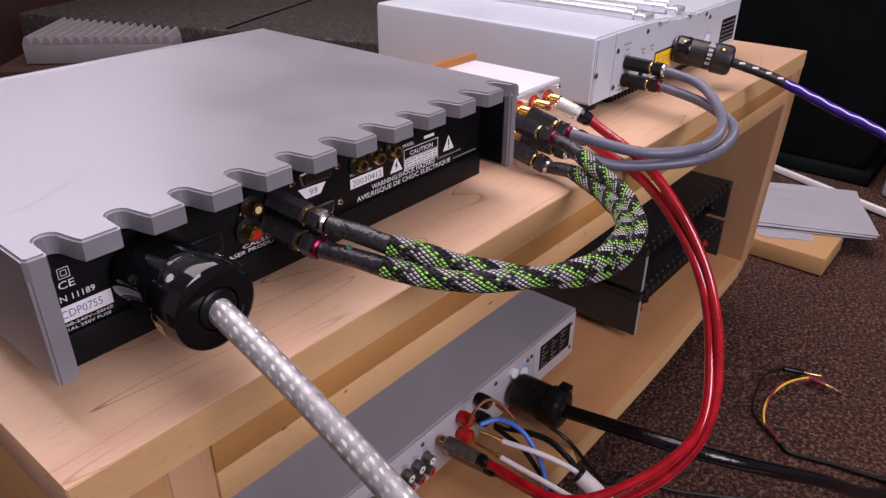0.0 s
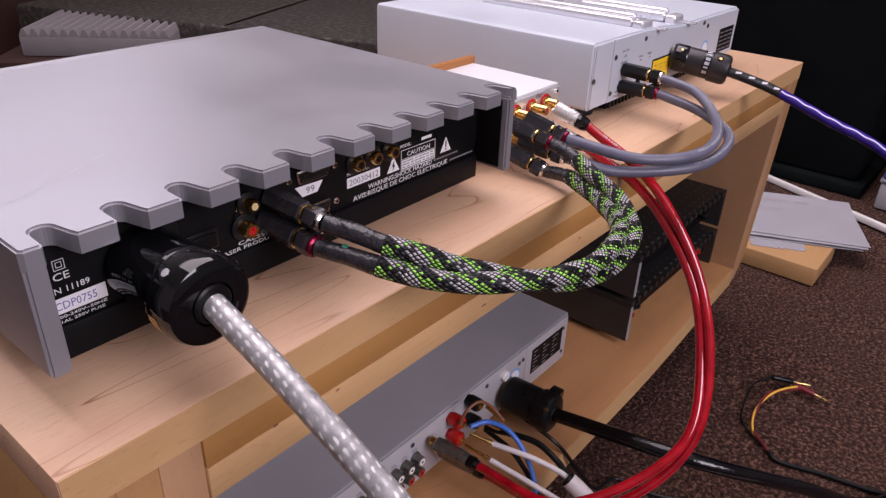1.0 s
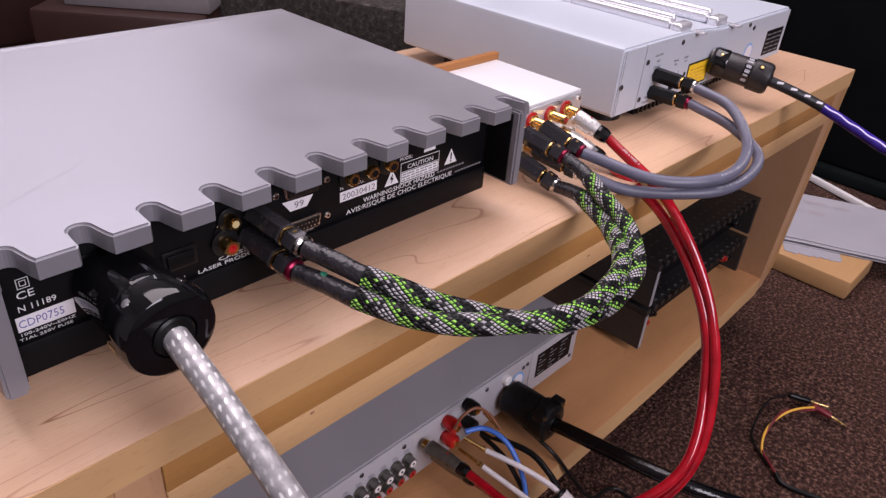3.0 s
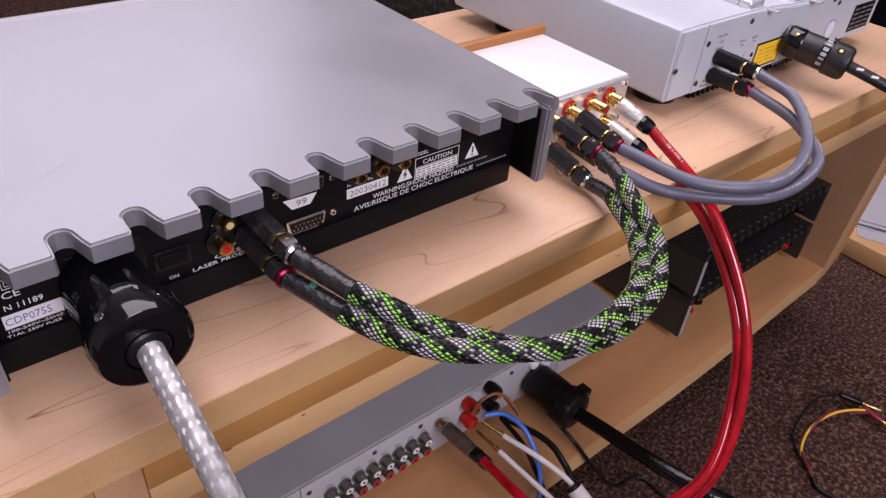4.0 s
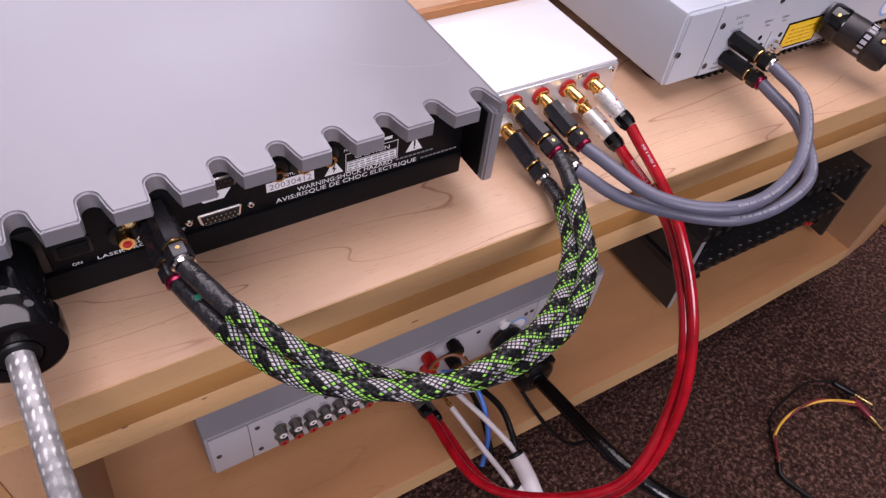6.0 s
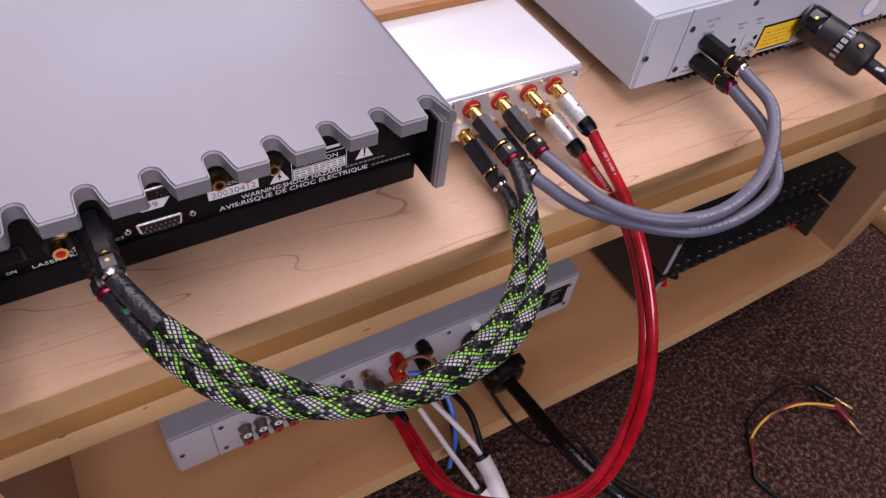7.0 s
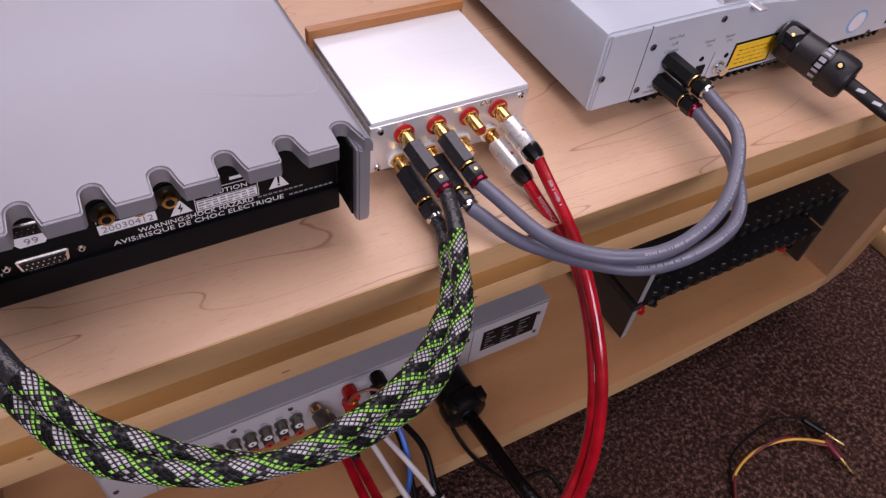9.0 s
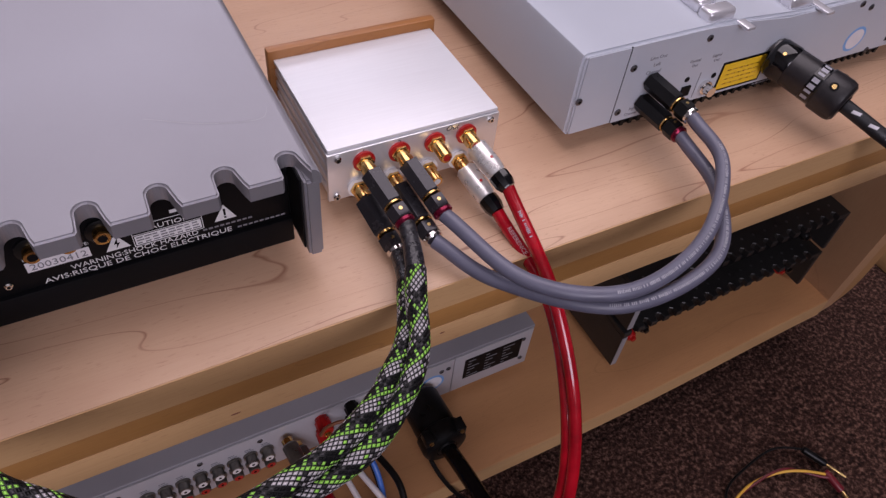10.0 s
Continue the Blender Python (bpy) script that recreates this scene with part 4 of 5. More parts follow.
def build_selector():
    t = thing("selector_box", (0.435, 0.13, TOP), "small aluminium selector box with a cherry wood front", "selector box")
    part("top_plate", box(0.3745, 0.4925, 0.0795, 0.18, 0.4862, 0.4890, 0.0005), "alu_top", t, "bright aluminium top")
    part("rear_plate", box(0.3735, 0.4935, SREAR, 0.0815, 0.4480, 0.4860, 0.0006), "alu", t)
    bm = box(0.378, 0.489, 0.0817, 0.18, 0.4475, 0.4860)
    for z in (0.4525, 0.4615, 0.4705, 0.4795):
        box(0.3748, 0.4922, 0.0817, 0.18, z - 0.0028, z + 0.0028, 0.0006, 1, bm)
    part("body", bm, "alu", t, "ribbed aluminium sides")
    part("front", box(0.371, 0.4965, 0.1802, 0.1875, 0.4375, 0.4955, 0.0012), "cherry", t, "cherry wood front panel")
    for x in (0.395, 0.472):
        for y in (0.11, 0.17):
            part("foot", lathe([(0, 0.006), (0.0155, 0.006)], (0, 0, 1), (x, y, TOP)), "satin_black", t)
    for x, z in ((0.3800, 0.4822), (0.4868, 0.4822), (0.3785, 0.4515), (0.4868, 0.4515)):
        screw(t, x, SREAR, z, 0.0024, "chrome", 0.0024)
    for x in (0.397, 0.421, 0.446, 0.469):
        jack(t, x, SREAR, 0.4760, "red_plastic", 0.018 if x == 0.446 else 0.014)
        jack(t, x - 0.004, SREAR, 0.4555, "white_plastic", 0.016 if x == 0.446 else 0.013, core="white_plastic")
    lettering("Out", 0.0058, facing(0.4535, SREAR - 0.0002, 0.4815), "steel", t, tilt=0.3)
    lettering("1", 0.0050, facing(0.3958, SREAR - 0.0002, 0.4812), "steel", t)
    lettering("2", 0.0050, facing(0.4200, SREAR - 0.0002, 0.4812), "steel", t)
    return t


selector = build_selector()
BP1, BP2, BP3, BP4 = (0.4033, 0.0275, 0.4650), (0.3986, 0.0275, 0.4415), (0.4293, 0.0285, 0.4621), (0.4201, 0.0217, 0.4494)
RP1, RP2 = (0.4798, 0.0362, 0.4594), (0.4726, 0.0332, 0.4432)
hex_plug("black hexagonal plug with magenta ring in the selector box", (0.3972, 0.0705, 0.4748), BP1, "magenta")
hex_plug("black hexagonal plug with silver ring in the selector box", (0.3935, 0.0705, 0.4540), BP2, "chrome")
hex_plug("black hexagonal plug with magenta ring in the selector box", (0.4222, 0.0705, 0.4745), BP3, "magenta")
hex_plug("black hexagonal plug with silver ring in the selector box", (0.4172, 0.0705, 0.4550), BP4, "chrome")
silver_plug("polished silver plug of a red cable in the selector box", (0.4700, 0.0735, 0.4738), RP1)
silver_plug("polished silver plug of a red cable in the selector box", (0.4650, 0.0735, 0.4552), RP2)

# ---------- amplifier on the shelf ----------
AREAR = 0.0845


def build_amp():
    t = thing("silver_amplifier", (0.36, 0.22, SHELF), "silver-grey integrated amplifier on the lower shelf", "amplifier")
    part("case", box(0.131, 0.5905, 0.0865, 0.37, 0.118, 0.1825, 0.0012), "amp", t)
    seams = [0.1335, 0.1705, 0.4965, 0.5885]
    panels = [part("rear_panel", box(p + 0.0004, q - 0.0004, AREAR, 0.0863, 0.118, 0.1800, 0.0004), "amp_panel", t, "light grey connector panel") for p, q in zip(seams, seams[1:])]
    for x in (0.17, 0.55):
        for y in (0.12, 0.33):
            part("foot", lathe([(0, 0.018), (0.0119, 0.018)], (0, 0, 1), (x, y, SHELF)), "satin_black", t)
    for x, z in ((0.1400, 0.1475), (0.1785, 0.1690), (0.1785, 0.1285), (0.2470, 0.1720), (0.5780, 0.1660), (0.4900, 0.1670), (0.4825, 0.1660), (0.5795, 0.131), (0.3, 0.171), (0.42, 0.171)):
        screw(t, x, AREAR, z, 0.0026)
    for i in range(8):
        x = 0.1990 + 0.0150 * i
        for z in (0.1525, 0.1380):
            s = part("phono_socket", lathe([(0, 0.0066), (0.002, 0.0066), (0.0022, 0.0052), (0.0095, 0.0052), (0.0098, 0.0040)], (0, -1, 0), (x, AREAR, z), 18), "tarnished", t, "chrome phono socket")
            part("insulator", lathe([(0, 0.0039), (0.0003, 0.0039)], (0, -1, 0), (x, AREAR - 0.0098, z), 14), "white_plastic" if z > 0.145 else "red_plastic", s)
            part("pin_hole", lathe([(0, 0.0013), (0.0003, 0.0013)], (0, -1, 0), (x, AREAR - 0.0101, z), 10), "black", s)
        for q in range(2):
            part("small_print", box(x - 0.004, x + 0.004 - 0.002 * q, AREAR - 0.0002, AREAR - 0.00002, 0.1600 + 0.0028 * q, 0.1612 + 0.0028 * q), "grey_print", panels[1])
    part("ring_sticker", lathe([(0, 0.0130), (0.0002, 0.0130)], (0, -1, 0), (0.4735, AREAR, 0.1500), 36), "ring_blue", t, "round pale sticker with a blue rim")
    part("sticker_centre", lathe([(0, 0.0104), (0.0002, 0.0104)], (0, -1, 0), (0.4735, AREAR - 0.0003, 0.1500), 36), "label", t)
    part("button", lathe([(0, 0.006), (0.004, 0.006), (0.005, 0.005)], (0, -1, 0), (0.4520, AREAR, 0.1670), 20), "white_plastic", t)
    lab = part("rating_label", box(0.5090, 0.5765, AREAR - 0.0003, AREAR - 0.00002, 0.1350, 0.1695), "black", panels[2], "black rating label with fine print")
    for k in range(6):
        for q in range(3):
            part("small_print", box(0.5130 + 0.0205 * q, 0.5260 + 0.0205 * q - 0.0045 * ((k * 2 + q) % 3), AREAR - 0.0006, AREAR - 0.00032, 0.1380 + 0.0052 * k, 0.1391 + 0.0052 * k), "grey_print", lab)
    for x, z, m in ((0.357, 0.1690, "red_plastic"), (0.357, 0.1480, "red_plastic"), (0.3860, 0.1800 - 0.006, "satin_black"), (0.3860, 0.1500, "satin_black")):
        p = part("binding_post", lathe([(0, 0.0060), (0.003, 0.0060), (0.0035, 0.0074), (0.014, 0.0076), (0.016, 0.0066)], (0, -1, 0), (x, AREAR, z), flat=10), m, t, "loudspeaker binding post")
        part("post_end", lathe([(0.016, 0.0034), (0.0185, 0.0034), (0.0188, 0.0026)], (0, -1, 0), (x, AREAR, z), 14), "gold", p)
    return t


amp = build_amp()
t, a, d, n = big_mains_plug("black angular mains plug in the silver amplifier", (0.4555, 0.0785, 0.1440), (0.4569, 0.0180, 0.1447), "satin_black", 1.06)
for q in ((0.016, 0.017), (-0.016, 0.017)):
    s = part("clamp_ear", box(0.4565 + q[0] - 0.005, 0.4565 + q[0] + 0.005, 0.0215, 0.0345, 0.1447 + q[1] - 0.006, 0.1447 + q[1] + 0.004, 0.001), "satin_black", t)
    part("screw", lathe([(0, 0.0024), (0.0014, 0.002)], (0, -1, 0.3), (0.4565 + q[0], 0.0214, 0.1447 + q[1]), 12), "brass", t)
part("screw", lathe([(0, 0.0024), (0.0014, 0.002)], (-0.6, -0.3, 0.7), (0.4440, 0.0330, 0.1600), 12), "brass", t)

# ---------- two dark power amplifiers ----------


def build_dark(z0, label, terminals):
    t = thing("power_amplifier", (0.815, 0.2, z0), label, "amplifier", "stacked power amplifiers")
    h = 0.0660
    x0, x1, f = 0.673, 0.966, 0.041
    pts = [(x0, 0.33), (x0, f)]
    k = x0 + 0.010
    while k < x1 - 0.014:
        pts += [(k, f), (k + 0.0015, f + 0.0065), (k + 0.0055, f + 0.0085), (k + 0.0085, f + 0.0065), (k + 0.009, f)]
        k += 0.0171
    pts += [(x1, f), (x1, 0.33)]
    part("lid", slab(pts, z0 + h - 0.007, z0 + h, 0.0008, 1), "darker", t, "dark lid with a notched edge and rows of holes")
    side = plate([(0, 0)] * 0 or [(0.0, z0 + 0.006), (0.006, z0 + 0.006), (0.006, z0 + h - 0.0072), (0.0, z0 + h - 0.0072)], f, 0.33, 0.0008)
    me = part("side_panel", side, "dark", t)
    me.matrix_basis = undo(t) @ Matrix.Translation((x0, 0, 0))
    other = me.copy()
    scene.collection.objects.link(other)
    other.matrix_basis = undo(t) @ Matrix.Translation((x1 - 0.006, 0, 0))
    part("edge_trim", box(x0 - 0.0004, x0 + 0.0064, f - 0.0006, f - 0.0001, z0 + 0.008, z0 + h - 0.008), "amp", t)
    chassis = part("chassis", box(x0 + 0.0065, x1 - 0.0065, 0.066, 0.325, z0 + 0.008, z0 + h - 0.0072), "black", t)
    hole = bmesh.new()
    for row in range(5):
        for col in range(17):
            x = x0 + 0.014 + 0.0164 * col + (0.0082 if row % 2 else 0)
            if x < x1 - 0.008:
                lathe([(0, 0.0017), (0.00025, 0.0017)], (0, 0, 1), (x, f + 0.018 + 0.016 * row, z0 + h), bm=hole, flat=8)
    part("vent_holes", hole, "steel", t)
    for x in (x0 + 0.03, x1 - 0.03):
        for y in (0.09, 0.29):
            part("foot", lathe([(0, 0.012), (0.0083, 0.012)], (0, 0, 1), (x, y, z0)), "satin_black", t)
    for x, z, m in terminals:
        p = part("binding_post", lathe([(0, 0.0045), (0.003, 0.006), (0.014, 0.0062), (0.016, 0.005)], (0, -1, 0), (x, 0.066, z), flat=10), m, chassis, "loudspeaker binding post")
        part("post_cap", lathe([(0.016, 0.0035), (0.019, 0.003)], (0, -1, 0), (x, 0.066, z), 12), m, p)
    return t


build_dark(0.1105, "dark grey power amplifier on the lower shelf", ((0.702, 0.141, "red_plastic"), (0.718, 0.147, "satin_black"), (0.923, 0.150, "red_plastic"), (0.938, 0.146, "satin_black")))
build_dark(0.1769, "dark grey power amplifier stacked on its twin", ((0.70, 0.205, "satin_black"), (0.93, 0.207, "satin_black")))
for x in (0.70, 0.93):
    for y in (0.09, 0.29):
        p = part("rubber_pad", box(x - 0.012, x + 0.012, y - 0.012, y + 0.012, SHELF + 0.0001, 0.1104, 0.001), "satin_black")
        tagged(p, "small black rubber pad under the power amplifier", "rubber pad", "rubber pads")

# ---------- cables ----------


def cable(name, points, radius, material, label, seg=16, per=16):
    ob = part(name, tube(spline(points, per), radius, seg), material)
    return tagged(ob, label, "cable")


BUNDLE = [(0.1530, -0.0185, 0.4770), (0.184, -0.0607, 0.4672), (0.2461, -0.0924, 0.4547), (0.3187, -0.085, 0.4491), (0.3688, -0.0487, 0.447), (0.3935, -0.0010, 0.4520)]
ENDS = ((CP1, (0.1573, -0.0179, 0.4817), (0.3952, -0.0020, 0.4603), BP1, "silver"), (CP2, (0.1508, -0.0191, 0.4715), (0.3919, 0.0007, 0.4460), BP2, "magenta"))


def strands():
    core = spline(BUNDLE, 18)
    n = len(core) - 1
    for s, (start, first, last, end, _) in enumerate(ENDS):
        path = []
        for i, c in enumerate(core):
            tan = (core[min(i + 1, n)] - core[max(i - 1, 0)]).normalized()
            side = tan.cross(Vector((0, 0, 1))).normalized()
            nor = side.cross(tan)
            phi = radians(100 + 360 * i / n) + math.pi * s
            path.append(c + 0.0059 * (side * math.cos(phi) + nor * math.sin(phi)))
        k0, k1 = 5, n - 5
        path = [Vector(first)] + path[k0:k1] + [Vector(last)]
        braid = spline(path[:1] + path[3:-3:3] + path[-1:], 6)
        t = thing("braided_cable", Vector(start), "thick cable in black, grey and bright green braid", "cable", "pair of braided cables")
        part("braid", tube(braid, lambda u: 0.0061 + 0.0003 * math.sin(40 * u), 20), "snake", t, "black, grey and lime green braid")
        for p, q, w, nm in ((start, braid[0], braid[2], "sleeve"), (end, braid[-1], braid[-3], "sleeve")):
            p, q, w = Vector(p), Vector(q), Vector(w)
            run = spline([p, p.lerp(q, 0.5) + Vector((0, -0.0015, 0.0008)), q, w], 10)
            sleeve = part(nm, tube(run, lambda u: 0.0052 + 0.0008 * u, 18, wobble=0.05), "heat_shrink", t, "wrinkled black heat-shrink sleeve")
            if s == 1 and p == Vector(CP2):
                c = run[8]
                part("painted_mark", lathe([(0, 0.0022), (0.0005, 0.0016)], Vector((0.2, -0.3, 1)), c + Vector((0.001, -0.0012, 0.0052)), 14), "teal", sleeve, "small green paint mark")


strands()
GREY = [[WQ1, (0.618, -0.0085, 0.471), (0.5725, -0.0492, 0.4577), (0.5066, -0.0618, 0.4533), (0.4549, -0.0305, 0.4526), BP3],
        [WQ2, (0.6134, -0.0169, 0.4551), (0.5748, -0.061, 0.4487), (0.5019, -0.0633, 0.4429), (0.4457, -0.0157, 0.4400), BP4]]


def print_on(path, parent, start, count, r, mat, up, rng):
    """Small unreadable print along a cable, as short bars that follow its skin."""
    i = start
    while count > 0 and i < len(path) - 2:
        p, q = path[i], path[i + 1]
        tan = (q - p).normalized()
        out = (up - tan * up.dot(tan)).normalized()
        side = tan.cross(out)
        w = (q - p).length * rng.uniform(0.45, 0.75)
        h = rng.uniform(0.0007, 0.0011)
        bm = bmesh.new()
        vs = []
        for du, dv in ((0, -1), (1, -1), (1, 1), (0, 1)):
            ang = dv * h / r
            vs.append(bm.verts.new(p + tan * (w * du) + (out * math.cos(ang) + side * math.sin(ang)) * (r + 0.00022)))
        bm.faces.new(vs)
        part("printed_bar", bm, mat, parent)
        count -= 1
        i += rng.choice((1, 1, 1, 2))


def word_on(body, path, start, size, r, mat, parent, out):
    """A printed word bent round a cable, reading along it."""
    ob = lettering(body, size, Matrix(), mat, parent, "printed_word")
    cum = [0.0]
    for p, q in zip(path, path[1:]):
        cum.append(cum[-1] + (q - p).length)
    for v in ob.data.vertices:
        d, ang = start + v.co.x, (v.co.y - size * 0.36) / r
        i = max(0, min(len(path) - 2, next((k for k, c in enumerate(cum) if c > d), len(path)) - 1))
        tan = (path[i + 1] - path[i]).normalized()
        face = (out - tan * out.dot(tan)).normalized()
        v.co = path[i] + tan * (d - cum[i]) + (face * math.cos(ang) + face.cross(tan) * math.sin(ang)) * (r + 0.00015 + 0.0001 * v.co.z)
    return ob


rng = random.Random(4)
for g in GREY:
    ob = cable("signal_cable", g, 0.0048, "grey_cable", "smooth blue-grey signal cable with white print")
    print_on(spline(g, 60), ob, 40, 120, 0.0048, "soft_print", Vector((-0.2, -0.5, 1)), rng)
RED = [[RP1, (0.4795, -0.0315, 0.4249), (0.4735, -0.0882, 0.363), (0.4570, -0.1225, 0.2909), (0.4255, -0.1339, 0.2244), (0.3847, -0.1066, 0.1719), (0.3497, -0.0534, 0.1421), (0.3401, 0.0242, 0.1427)],
       [RP2, (0.482, -0.0276, 0.4108), (0.4711, -0.0858, 0.3546), (0.4560, -0.1152, 0.2877), (0.4170, -0.1303, 0.2324), (0.3707, -0.1017, 0.191), (0.3342, -0.051, 0.1637), (0.3285, 0.0256, 0.1614)]]
for g, sock in zip(RED, ((0.330, 0.0790, 0.1500), (0.3220, 0.0790, 0.1650))):
    ob = cable("signal_cable", g, 0.0044, "red_cable", "glossy translucent red signal cable")
    if g is RED[1]:
        word_on("REFERENCE", spline(g, 60), 0.013, 0.0040, 0.0044, "print", ob, Vector((-0.25, -0.45, 1)))
    else:
        print_on(spline(g, 60), ob, 14, 12, 0.0044, "soft_print", Vector((-0.5, -0.5, 1)), rng)
    silver_plug("tarnished silver plug of a red cable in the amplifier", sock, g[-1], "tarnished")
CLEAR = [(0.0607, 0.0020, 0.4812), (0.0609, -0.05, 0.4630), (0.0612, -0.1344, 0.4272), (0.0607, -0.2681, 0.3739), (0.0588, -0.4018, 0.3206), (0.05, -0.62, 0.19), (0.02, -0.80, 0.03), (-0.05, -1.0, 0.012)]
cable("power_cable", CLEAR, 0.0064, "clear_cable", "clear-jacketed power cable over a silver braid", 24, 22)
BLACK = [(0.4569, 0.0223, 0.1447), (0.475, -0.1247, 0.1600), (0.5754, -0.2117, 0.1050), (0.7152, -0.2793, 0.0150), (0.86, -0.345, 0.010), (1.05, -0.42, 0.010)]
cable("power_cable", BLACK, 0.0076, "black_cable", "thick glossy black power cable to the floor")
t = thing("power_cable", Vector(W1), "power cable in striped sleeve and violet jacket", "cable")
PUR = [Vector(W1) + Vector((-0.004, 0.008, 0.0015)), (0.7755, -0.0120, 0.4560), (0.7891, -0.0389, 0.4454), (0.8015, -0.0984, 0.4217), (0.8138, -0.1584, 0.3982), (0.83, -0.26, 0.34), (0.85, -0.42, 0.2), (0.88, -0.6, 0.02)]
run = spline(PUR, 20)
part("striped_sleeve", tube(run[:42], 0.0056, 20), "zebra", t, "black sleeve with white stripes")
part("violet_jacket", tube(run[41:], 0.0056, 20), "purple_cable", t, "violet jacket with a pale spiral")

# loudspeaker wires at the amplifier
cable("speaker_wire", [(0.3690, 0.0380, 0.1536), (0.380, 0.0, 0.1520), (0.3890, -0.0300, 0.1450), (0.391, -0.045, 0.138)], 0.0028, "white_wire", "white loudspeaker wire with a gold spade")
cable("speaker_wire", [(0.3607, 0.0334, 0.1407), (0.3680, -0.0150, 0.1330), (0.3760, -0.0500, 0.1230), (0.379, -0.068, 0.115)], 0.0028, "white_wire", "white loudspeaker wire with a gold spade")
cable("speaker_wire", [(0.386, 0.060, 0.150), (0.3990, 0.010, 0.1540), (0.3960, -0.020, 0.1500), (0.3925, -0.036, 0.1420)], 0.0032, "satin_black", "black loudspeaker wire beside the white one")
cable("speaker_wire", [(0.3860, 0.0600, 0.1480), (0.3870, 0.0250, 0.1380), (0.3850, -0.005, 0.1150), (0.380, -0.03, 0.10)], 0.0026, "satin_black", "black loudspeaker wire bent downwards")
cable("speaker_wire", [(0.3600, 0.0600, 0.1690), (0.3764, 0.0500, 0.1700), (0.3835, 0.0300, 0.1660), (0.3850, 0.0110, 0.1500), (0.3820, -0.0060, 0.1250), (0.37, -0.02, 0.10)], 0.0026, "blue", "blue loudspeaker wire from the red post")
cable("speaker_wire", [(0.3500, 0.0660, 0.1740), (0.3570, 0.0640, 0.1880), (0.3720, 0.0600, 0.1930), (0.3840, 0.0520, 0.1830), (0.3900, 0.0400, 0.1680)], 0.0016, "brown", "thin brown wire arching over the posts")
for p, q in (((0.3590, 0.0600, 0.1610), (0.3690, 0.0380, 0.1536)), ((0.3550, 0.0620, 0.1470), (0.3607, 0.0334, 0.1407)), ((0.3880, 0.062, 0.1760), (0.3900, 0.0400, 0.1680)), ((0.3860, 0.060, 0.1560), (0.3930, 0.0330, 0.1510))):
    a, d, n = along(p, q)
    t = thing("spade_lug", a, "gold-plated spade lug on a loudspeaker wire", "connector", "spade lugs")
    part("barrel", lathe([(0, 0.0017), (n, 0.0019)], d, a, 12), "gold", t)
    part("crimp", lathe([(n * 0.75, 0.0026), (n * 0.95, 0.0026)], d, a, 14), "brass", t)
for pts in ([(0.3905, -0.040, 0.1400), (0.3930, -0.060, 0.128), (0.396, -0.10, 0.10), (0.41, -0.16, 0.05), (0.45, -0.26, 0.012), (0.56, -0.40, 0.010)], [(0.3785, -0.062, 0.1180), (0.3850, -0.085, 0.108), (0.393, -0.12, 0.085), (0.408, -0.18, 0.04), (0.44, -0.28, 0.011), (0.54, -0.43, 0.010)]):
    ob = cable("speaker_cable", pts, lambda u: 0.0083 if u < 0.9 else 0.0078, "white_wire", "thick white sleeved loudspeaker cable to the floor")
    a, d, n = along(pts[0], pts[1])
    part("collar", lathe([(-0.004, 0.0066), (-0.003, 0.0080), (-0.0005, 0.0080), (0.0, 0.0074)], d, a, 18), "satin_black", ob)
THIN = [(0.4400, 0.0450, 0.1350), (0.4460, 0.0050, 0.1190), (0.4700, -0.0120, 0.0750), (0.5100, -0.0200, 0.0200), (0.5550, -0.0250, 0.0050), (0.5610, -0.0690, 0.0050), (0.5820, -0.1090, 0.0050), (0.64, -0.20, 0.005)]
cable("thin_cable", THIN, 0.0022, "satin_black", "thin black lead over the shelf edge", 10)

# ---------- things on the carpet ----------
YEL = [(0.8850, -0.1480, 0.0150), (0.8424, -0.1196, 0.0150), (0.7981, -0.1143, 0.0090), (0.757, -0.1238, 0.0060), (0.7300, -0.1536, 0.0060)]
t = thing("test_lead", (0.80, -0.13, 0.0), "test lead with yellow and red wires and two plugs", "cable")
run = spline(YEL, 14)
for s, m in ((0, "yellow_wire"), (1, "maroon")):
    w = [p + 0.0017 * Vector((math.cos(0.22 * i + 3.1416 * s), 0.6 * math.cos(0.22 * i + 3.1416 * s), math.sin(0.22 * i + 3.1416 * s))) for i, p in enumerate(run)]
    part("wire", tube(w, 0.0016, 10), m, t)
part("tail", tube(spline([YEL[-1], (0.7215, -0.170, 0.005), (0.735, -0.215, 0.005), (0.752, -0.285, 0.005), (0.80, -0.42, 0.005), (0.9, -0.6, 0.005)], 12), 0.0032, 12), "satin_black", t, "black sleeved tail")
part("black_wire", tube(spline([(0.884, -0.110, 0.0150), (0.850, -0.092, 0.011), (0.80, -0.096, 0.006), (0.765, -0.108, 0.005), (0.735, -0.145, 0.006)], 12), 0.0015, 8), "satin_black", t)
for p, q, tip, m in (((0.8800, -0.1080, 0.0155), (0.8945, -0.1340, 0.0120), (0.9060, -0.1560, 0.0100), "satin_black"), ((0.8840, -0.1400, 0.0150), (0.8870, -0.1660, 0.0110), (0.8880, -0.1870, 0.0080), "maroon")):
    a, d, n = along(p, q)
    s = part("plug_sleeve", lathe([(0, 0.0032), (0.002, 0.0045), (n - 0.002, 0.0045), (n, 0.0036)], d, a, 16), m, t)
    a, d, n = along(q, tip)
    part("pin", lathe([(0, 0.0016), (0.003, 0.0021), (n * 0.6, 0.0022), (n, 0.0012)], d, a, 14), "brass", s)

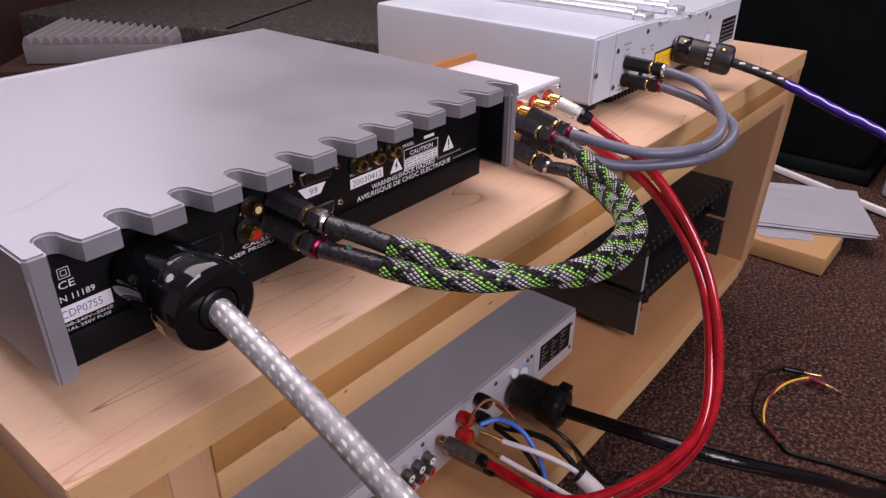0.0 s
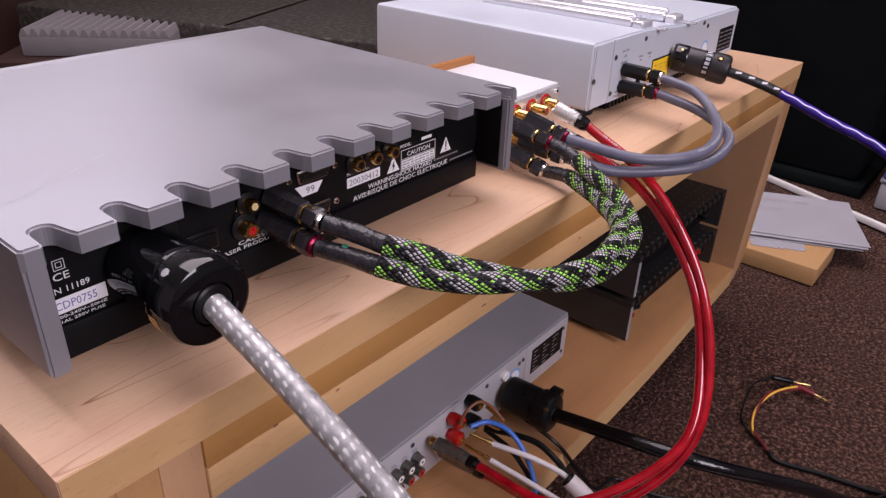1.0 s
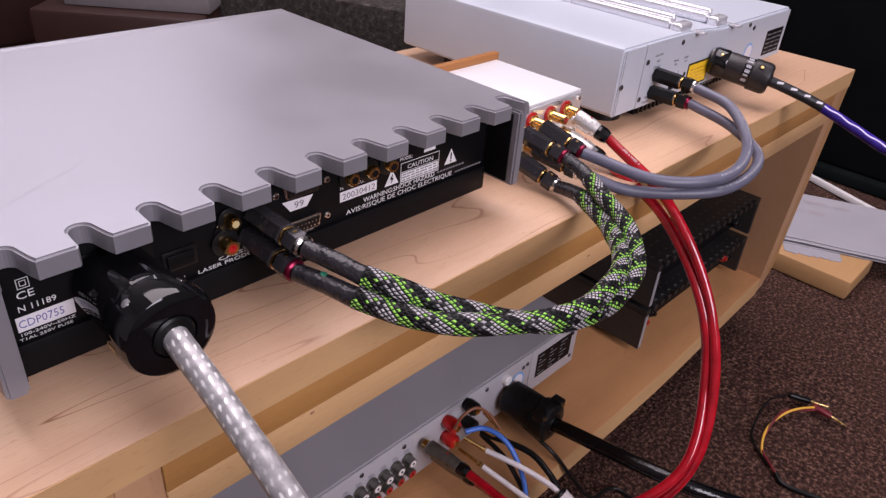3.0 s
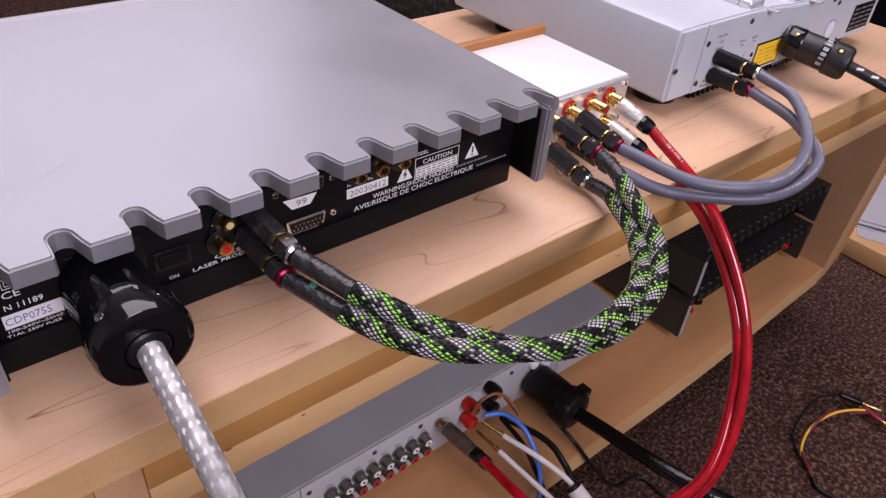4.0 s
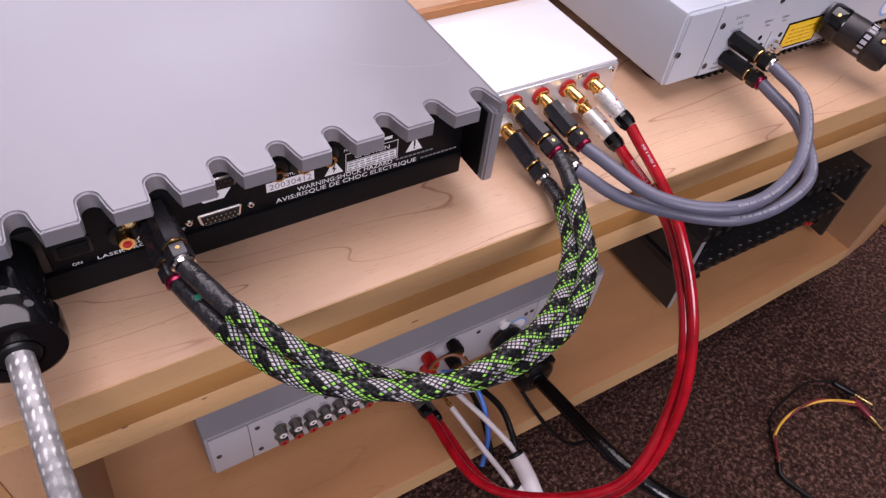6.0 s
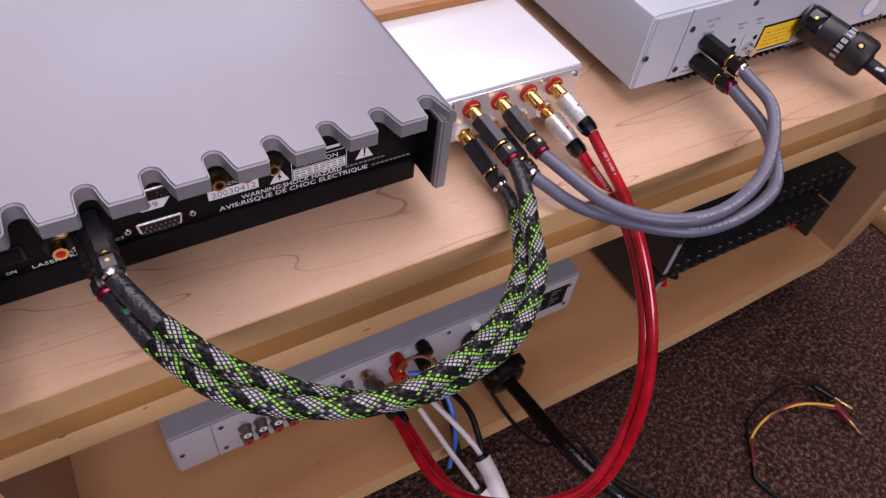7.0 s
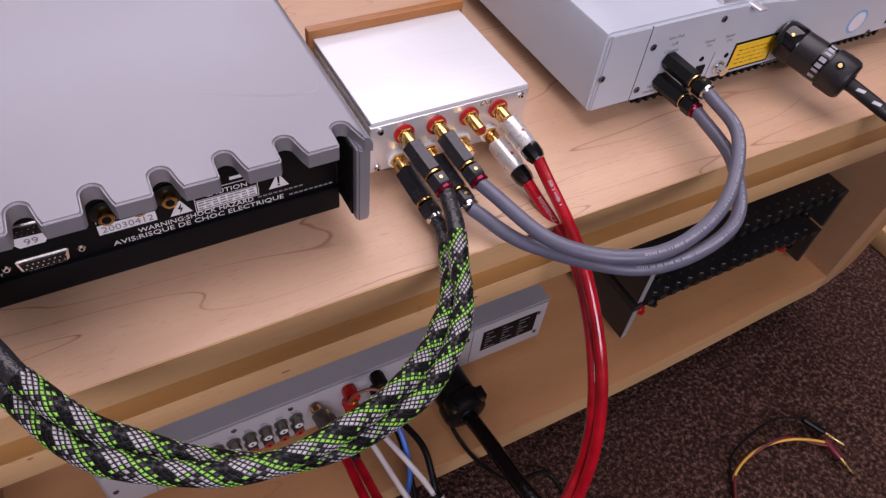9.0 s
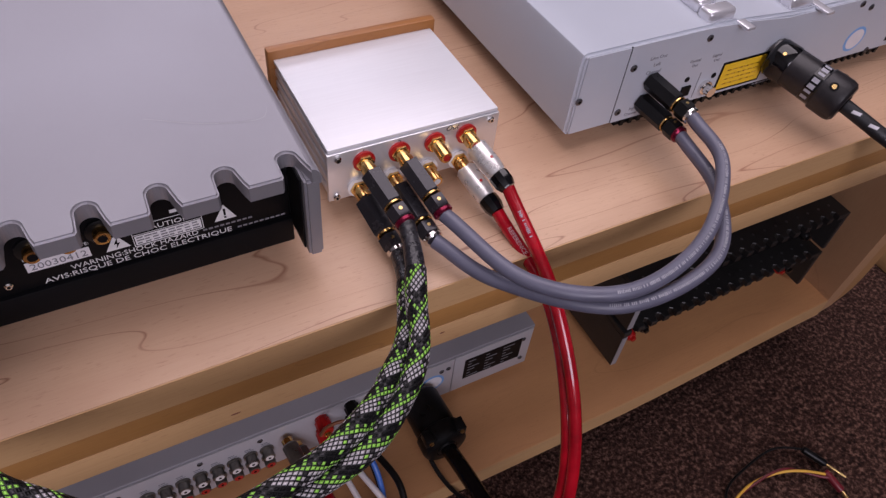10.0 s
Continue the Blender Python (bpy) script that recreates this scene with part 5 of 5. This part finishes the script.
# timber block with papers
t = part("timber_block", box(1.226, 1.362, -0.073, 0.115, 0.002, 0.038, 0.003), "pine")
tagged(t, "short pine timber block on the carpet", "timber block")
t = thing("paper_stack", pose(1.362, -0.120, 0.0385, 0, 0, 24), "loose stack of white papers with faint red writing", "papers")
prng = random.Random(7)


def sheet_height(u, v, i):
    """How high a sheet lies over its lowest corner, with its soft waves."""
    return 0.0016 + 0.0022 * i + 0.9 * max(0, u - 0.13) ** 2 + 0.0012 * noise.noise(Vector((u * 14, v * 14, 0.4 * i)))


for i in range(4):
    bm = bmesh.new()
    bmesh.ops.create_grid(bm, x_segments=14, y_segments=20, size=0.5)
    for v in bm.verts:
        x, y = (v.co.x + 0.5) * 0.207, (v.co.y + 0.5) * 0.297
        v.co = Vector((x, y, sheet_height(x, y, i)))
    bmesh.ops.solidify(bm, geom=bm.faces[:], thickness=0.0009)
    part("sheet", bm, "paper", t, at=pose(0.006 * (i % 2), -0.004 * i, 0, 0, 0, (2.5, -3.0, 1.2, 0)[i]))
for u0, words in ((0.178, (0.035, 0.05, 0.03)), (0.136, (0.045, 0.03))):
    v0 = 0.225
    for w in words:
        bm = bmesh.new()
        rows = []
        for k in range(40):
            y = v0 - w * k / 39
            x = u0 + 0.006 * math.sin(k * 0.95) + 0.003 * prng.uniform(-1, 1)
            z = sheet_height(x, y, 3) + 0.0018
            rows.append([bm.verts.new((x - 0.0009, y - 0.012, z)), bm.verts.new((x + 0.0009, y - 0.0122, z))])
        for a, b in zip(rows, rows[1:]):
            bm.faces.new((a[0], b[0], b[1], a[1]))
        part("red_scrawl", bm, "pink_ink", t, at=Matrix())
        v0 -= w + 0.012
# torn scrap under the stack
bm = bmesh.new()
n = 16
edge = [(0.0 - 0.004 * (k % 2) - 0.006 * prng.random(), 0.10 * k / n) for k in range(n + 1)]
f = bm.faces.new([bm.verts.new((x, y, 0)) for x, y in edge] + [bm.verts.new((0.05, 0.10, 0)), bm.verts.new((0.05, 0.0, 0))])
r = bmesh.ops.extrude_face_region(bm, geom=[f])
bmesh.ops.translate(bm, vec=(0, 0, 0.0006), verts=[g for g in r["geom"] if isinstance(g, bmesh.types.BMVert)])
tagged(part("paper_scrap", bm, "paper", at=pose(1.292, -0.035, 0.0384, 0, 0, 28)), "torn white scrap of paper on the timber block", "paper")

# ---------- far side of the room ----------


def slab_at(name, x, y, z0, lx, ly, h, turn, material, label, category):
    ob = part(name, box(-lx / 2, lx / 2, -ly / 2, ly / 2, 0, h, 0.012), material, at=pose(x, y, z0, 0, 0, turn))
    return tagged(ob, label, category)


dirn = math.degrees(math.atan2(0.367, -0.142))
for i in range(2):
    c = Vector((1.040, 1.060)) + Vector((-0.361, 0.932)) * (0.62 * i - 0.06 if i else 0.0) + Vector((0.932, 0.361)) * 0.30
    slab_at("hearth_block", c.x, c.y, 0.0, 0.53 if i == 0 else 0.66, 0.60, 0.30, dirn, "granite", "rough dark granite hearth block on the floor", "stone block")


def ribbed_panel():
    t = thing("ribbed_panel", pose(0.865, 1.605, 0.235, 0, 0, -45.6), "pale grey ribbed foam panel lying flat", "foam panel")
    part("panel", box(-0.17, 0.17, -0.21, 0.21, 0, 0.045, 0.003), "foam", t, at=Matrix())
    n = 15
    w = 0.34 / n
    rib = part("rib", plate([(-w * 0.5, 0.0), (w * 0.5, 0.0), (0.12 * w, 0.017), (-0.12 * w, 0.017)], -0.209, 0.209), "foam", t, at=pose(-0.17 + w / 2, 0, 0.0452))
    for i in range(1, n):
        o = rib.copy()
        scene.collection.objects.link(o)
        o.matrix_basis = pose(-0.17 + w * (i + 0.5), 0, 0.0452)
    return t


ribbed_panel()
slab_at("low_table", 0.840, 1.63, 0.002, 0.40, 0.52, 0.232, -45.6, "dark_wood", "low dark wooden table holding the foam panel", "table")
slab_at("dark_cabinet", 0.1, 2.33, 0.002, 2.8, 0.45, 1.3, 0, "dark_wood", "dark reddish wooden cabinet along the wall", "cabinet")
t = thing("floor_speaker", pose(2.02, 0.36, 0.0, 0, 0, 0), "tall black floor-standing loudspeaker with cloth front", "loudspeaker")
part("cabinet", box(-0.26, 0.26, -0.38, 0.38, 0.03, 1.25, 0.012), "speaker_black", t, at=Matrix())
part("plinth", box(-0.285, 0.285, -0.40, 0.40, 0.002, 0.0295, 0.006), "curtain", t, at=Matrix())
t = thing("equipment_stand", (1.94, -0.09, 0.0), "black metal equipment stand with a chrome knob", "stand")
for x, y in ((0.0, 0.0), (0.16, -0.02), (0.02, -0.24)):
    part("leg", tube([Vector((x, y, 0.002)), Vector((x * 0.8, y * 0.8, 0.36))], 0.013, 14), "satin_black", t, at=Matrix())
part("shelf", box(-0.06, 0.24, -0.28, 0.02, 0.361, 0.375, 0.003), "satin_black", t, at=Matrix())
part("knob", lathe([(0, 0.012), (0.02, 0.018), (0.03, 0.016), (0.034, 0.008)], (-1, 0, 0.2), (-0.012, 0.01, 0.135), 20), "chrome", t, at=Matrix())
t = thing("storage_box", (1.78, -0.165, 0.0), "small pale grey storage box with a blue lid on the carpet", "box")
part("body", box(-0.08, 0.08, -0.09, 0.09, 0.003, 0.066, 0.006), "paper", t, at=Matrix())
part("rim", box(-0.083, 0.083, -0.093, 0.093, 0.0662, 0.074, 0.002), "grey_print", t, at=Matrix())
part("lid", box(-0.08, 0.08, -0.09, 0.09, 0.0742, 0.09, 0.005), "blue_lid", t, "blue plastic lid", at=Matrix())
ob = part("white_rail", box(0, 0.62, -0.006, 0.006, 0.002, 0.016, 0.002), "white_plastic", at=pose(1.722, 0.225, 0.002, 0, 0, -112.4))
tagged(ob, "slim white plastic rail lying on the carpet", "rail")


def curtain():
    """Black cloth in soft vertical folds in front of the wall."""
    n = 120
    front = [(3.10 + 0.022 * math.sin(i * 0.9) + 0.012 * math.sin(i * 0.37 + 1), -1.2 + 3.6 * i / n) for i in range(n + 1)]
    return slab(front + [(3.16, 2.4), (3.16, -1.2)], 0.01, 2.2)


tagged(part("curtain", curtain(), "curtain"), "black cloth curtain hanging in soft folds", "curtain")
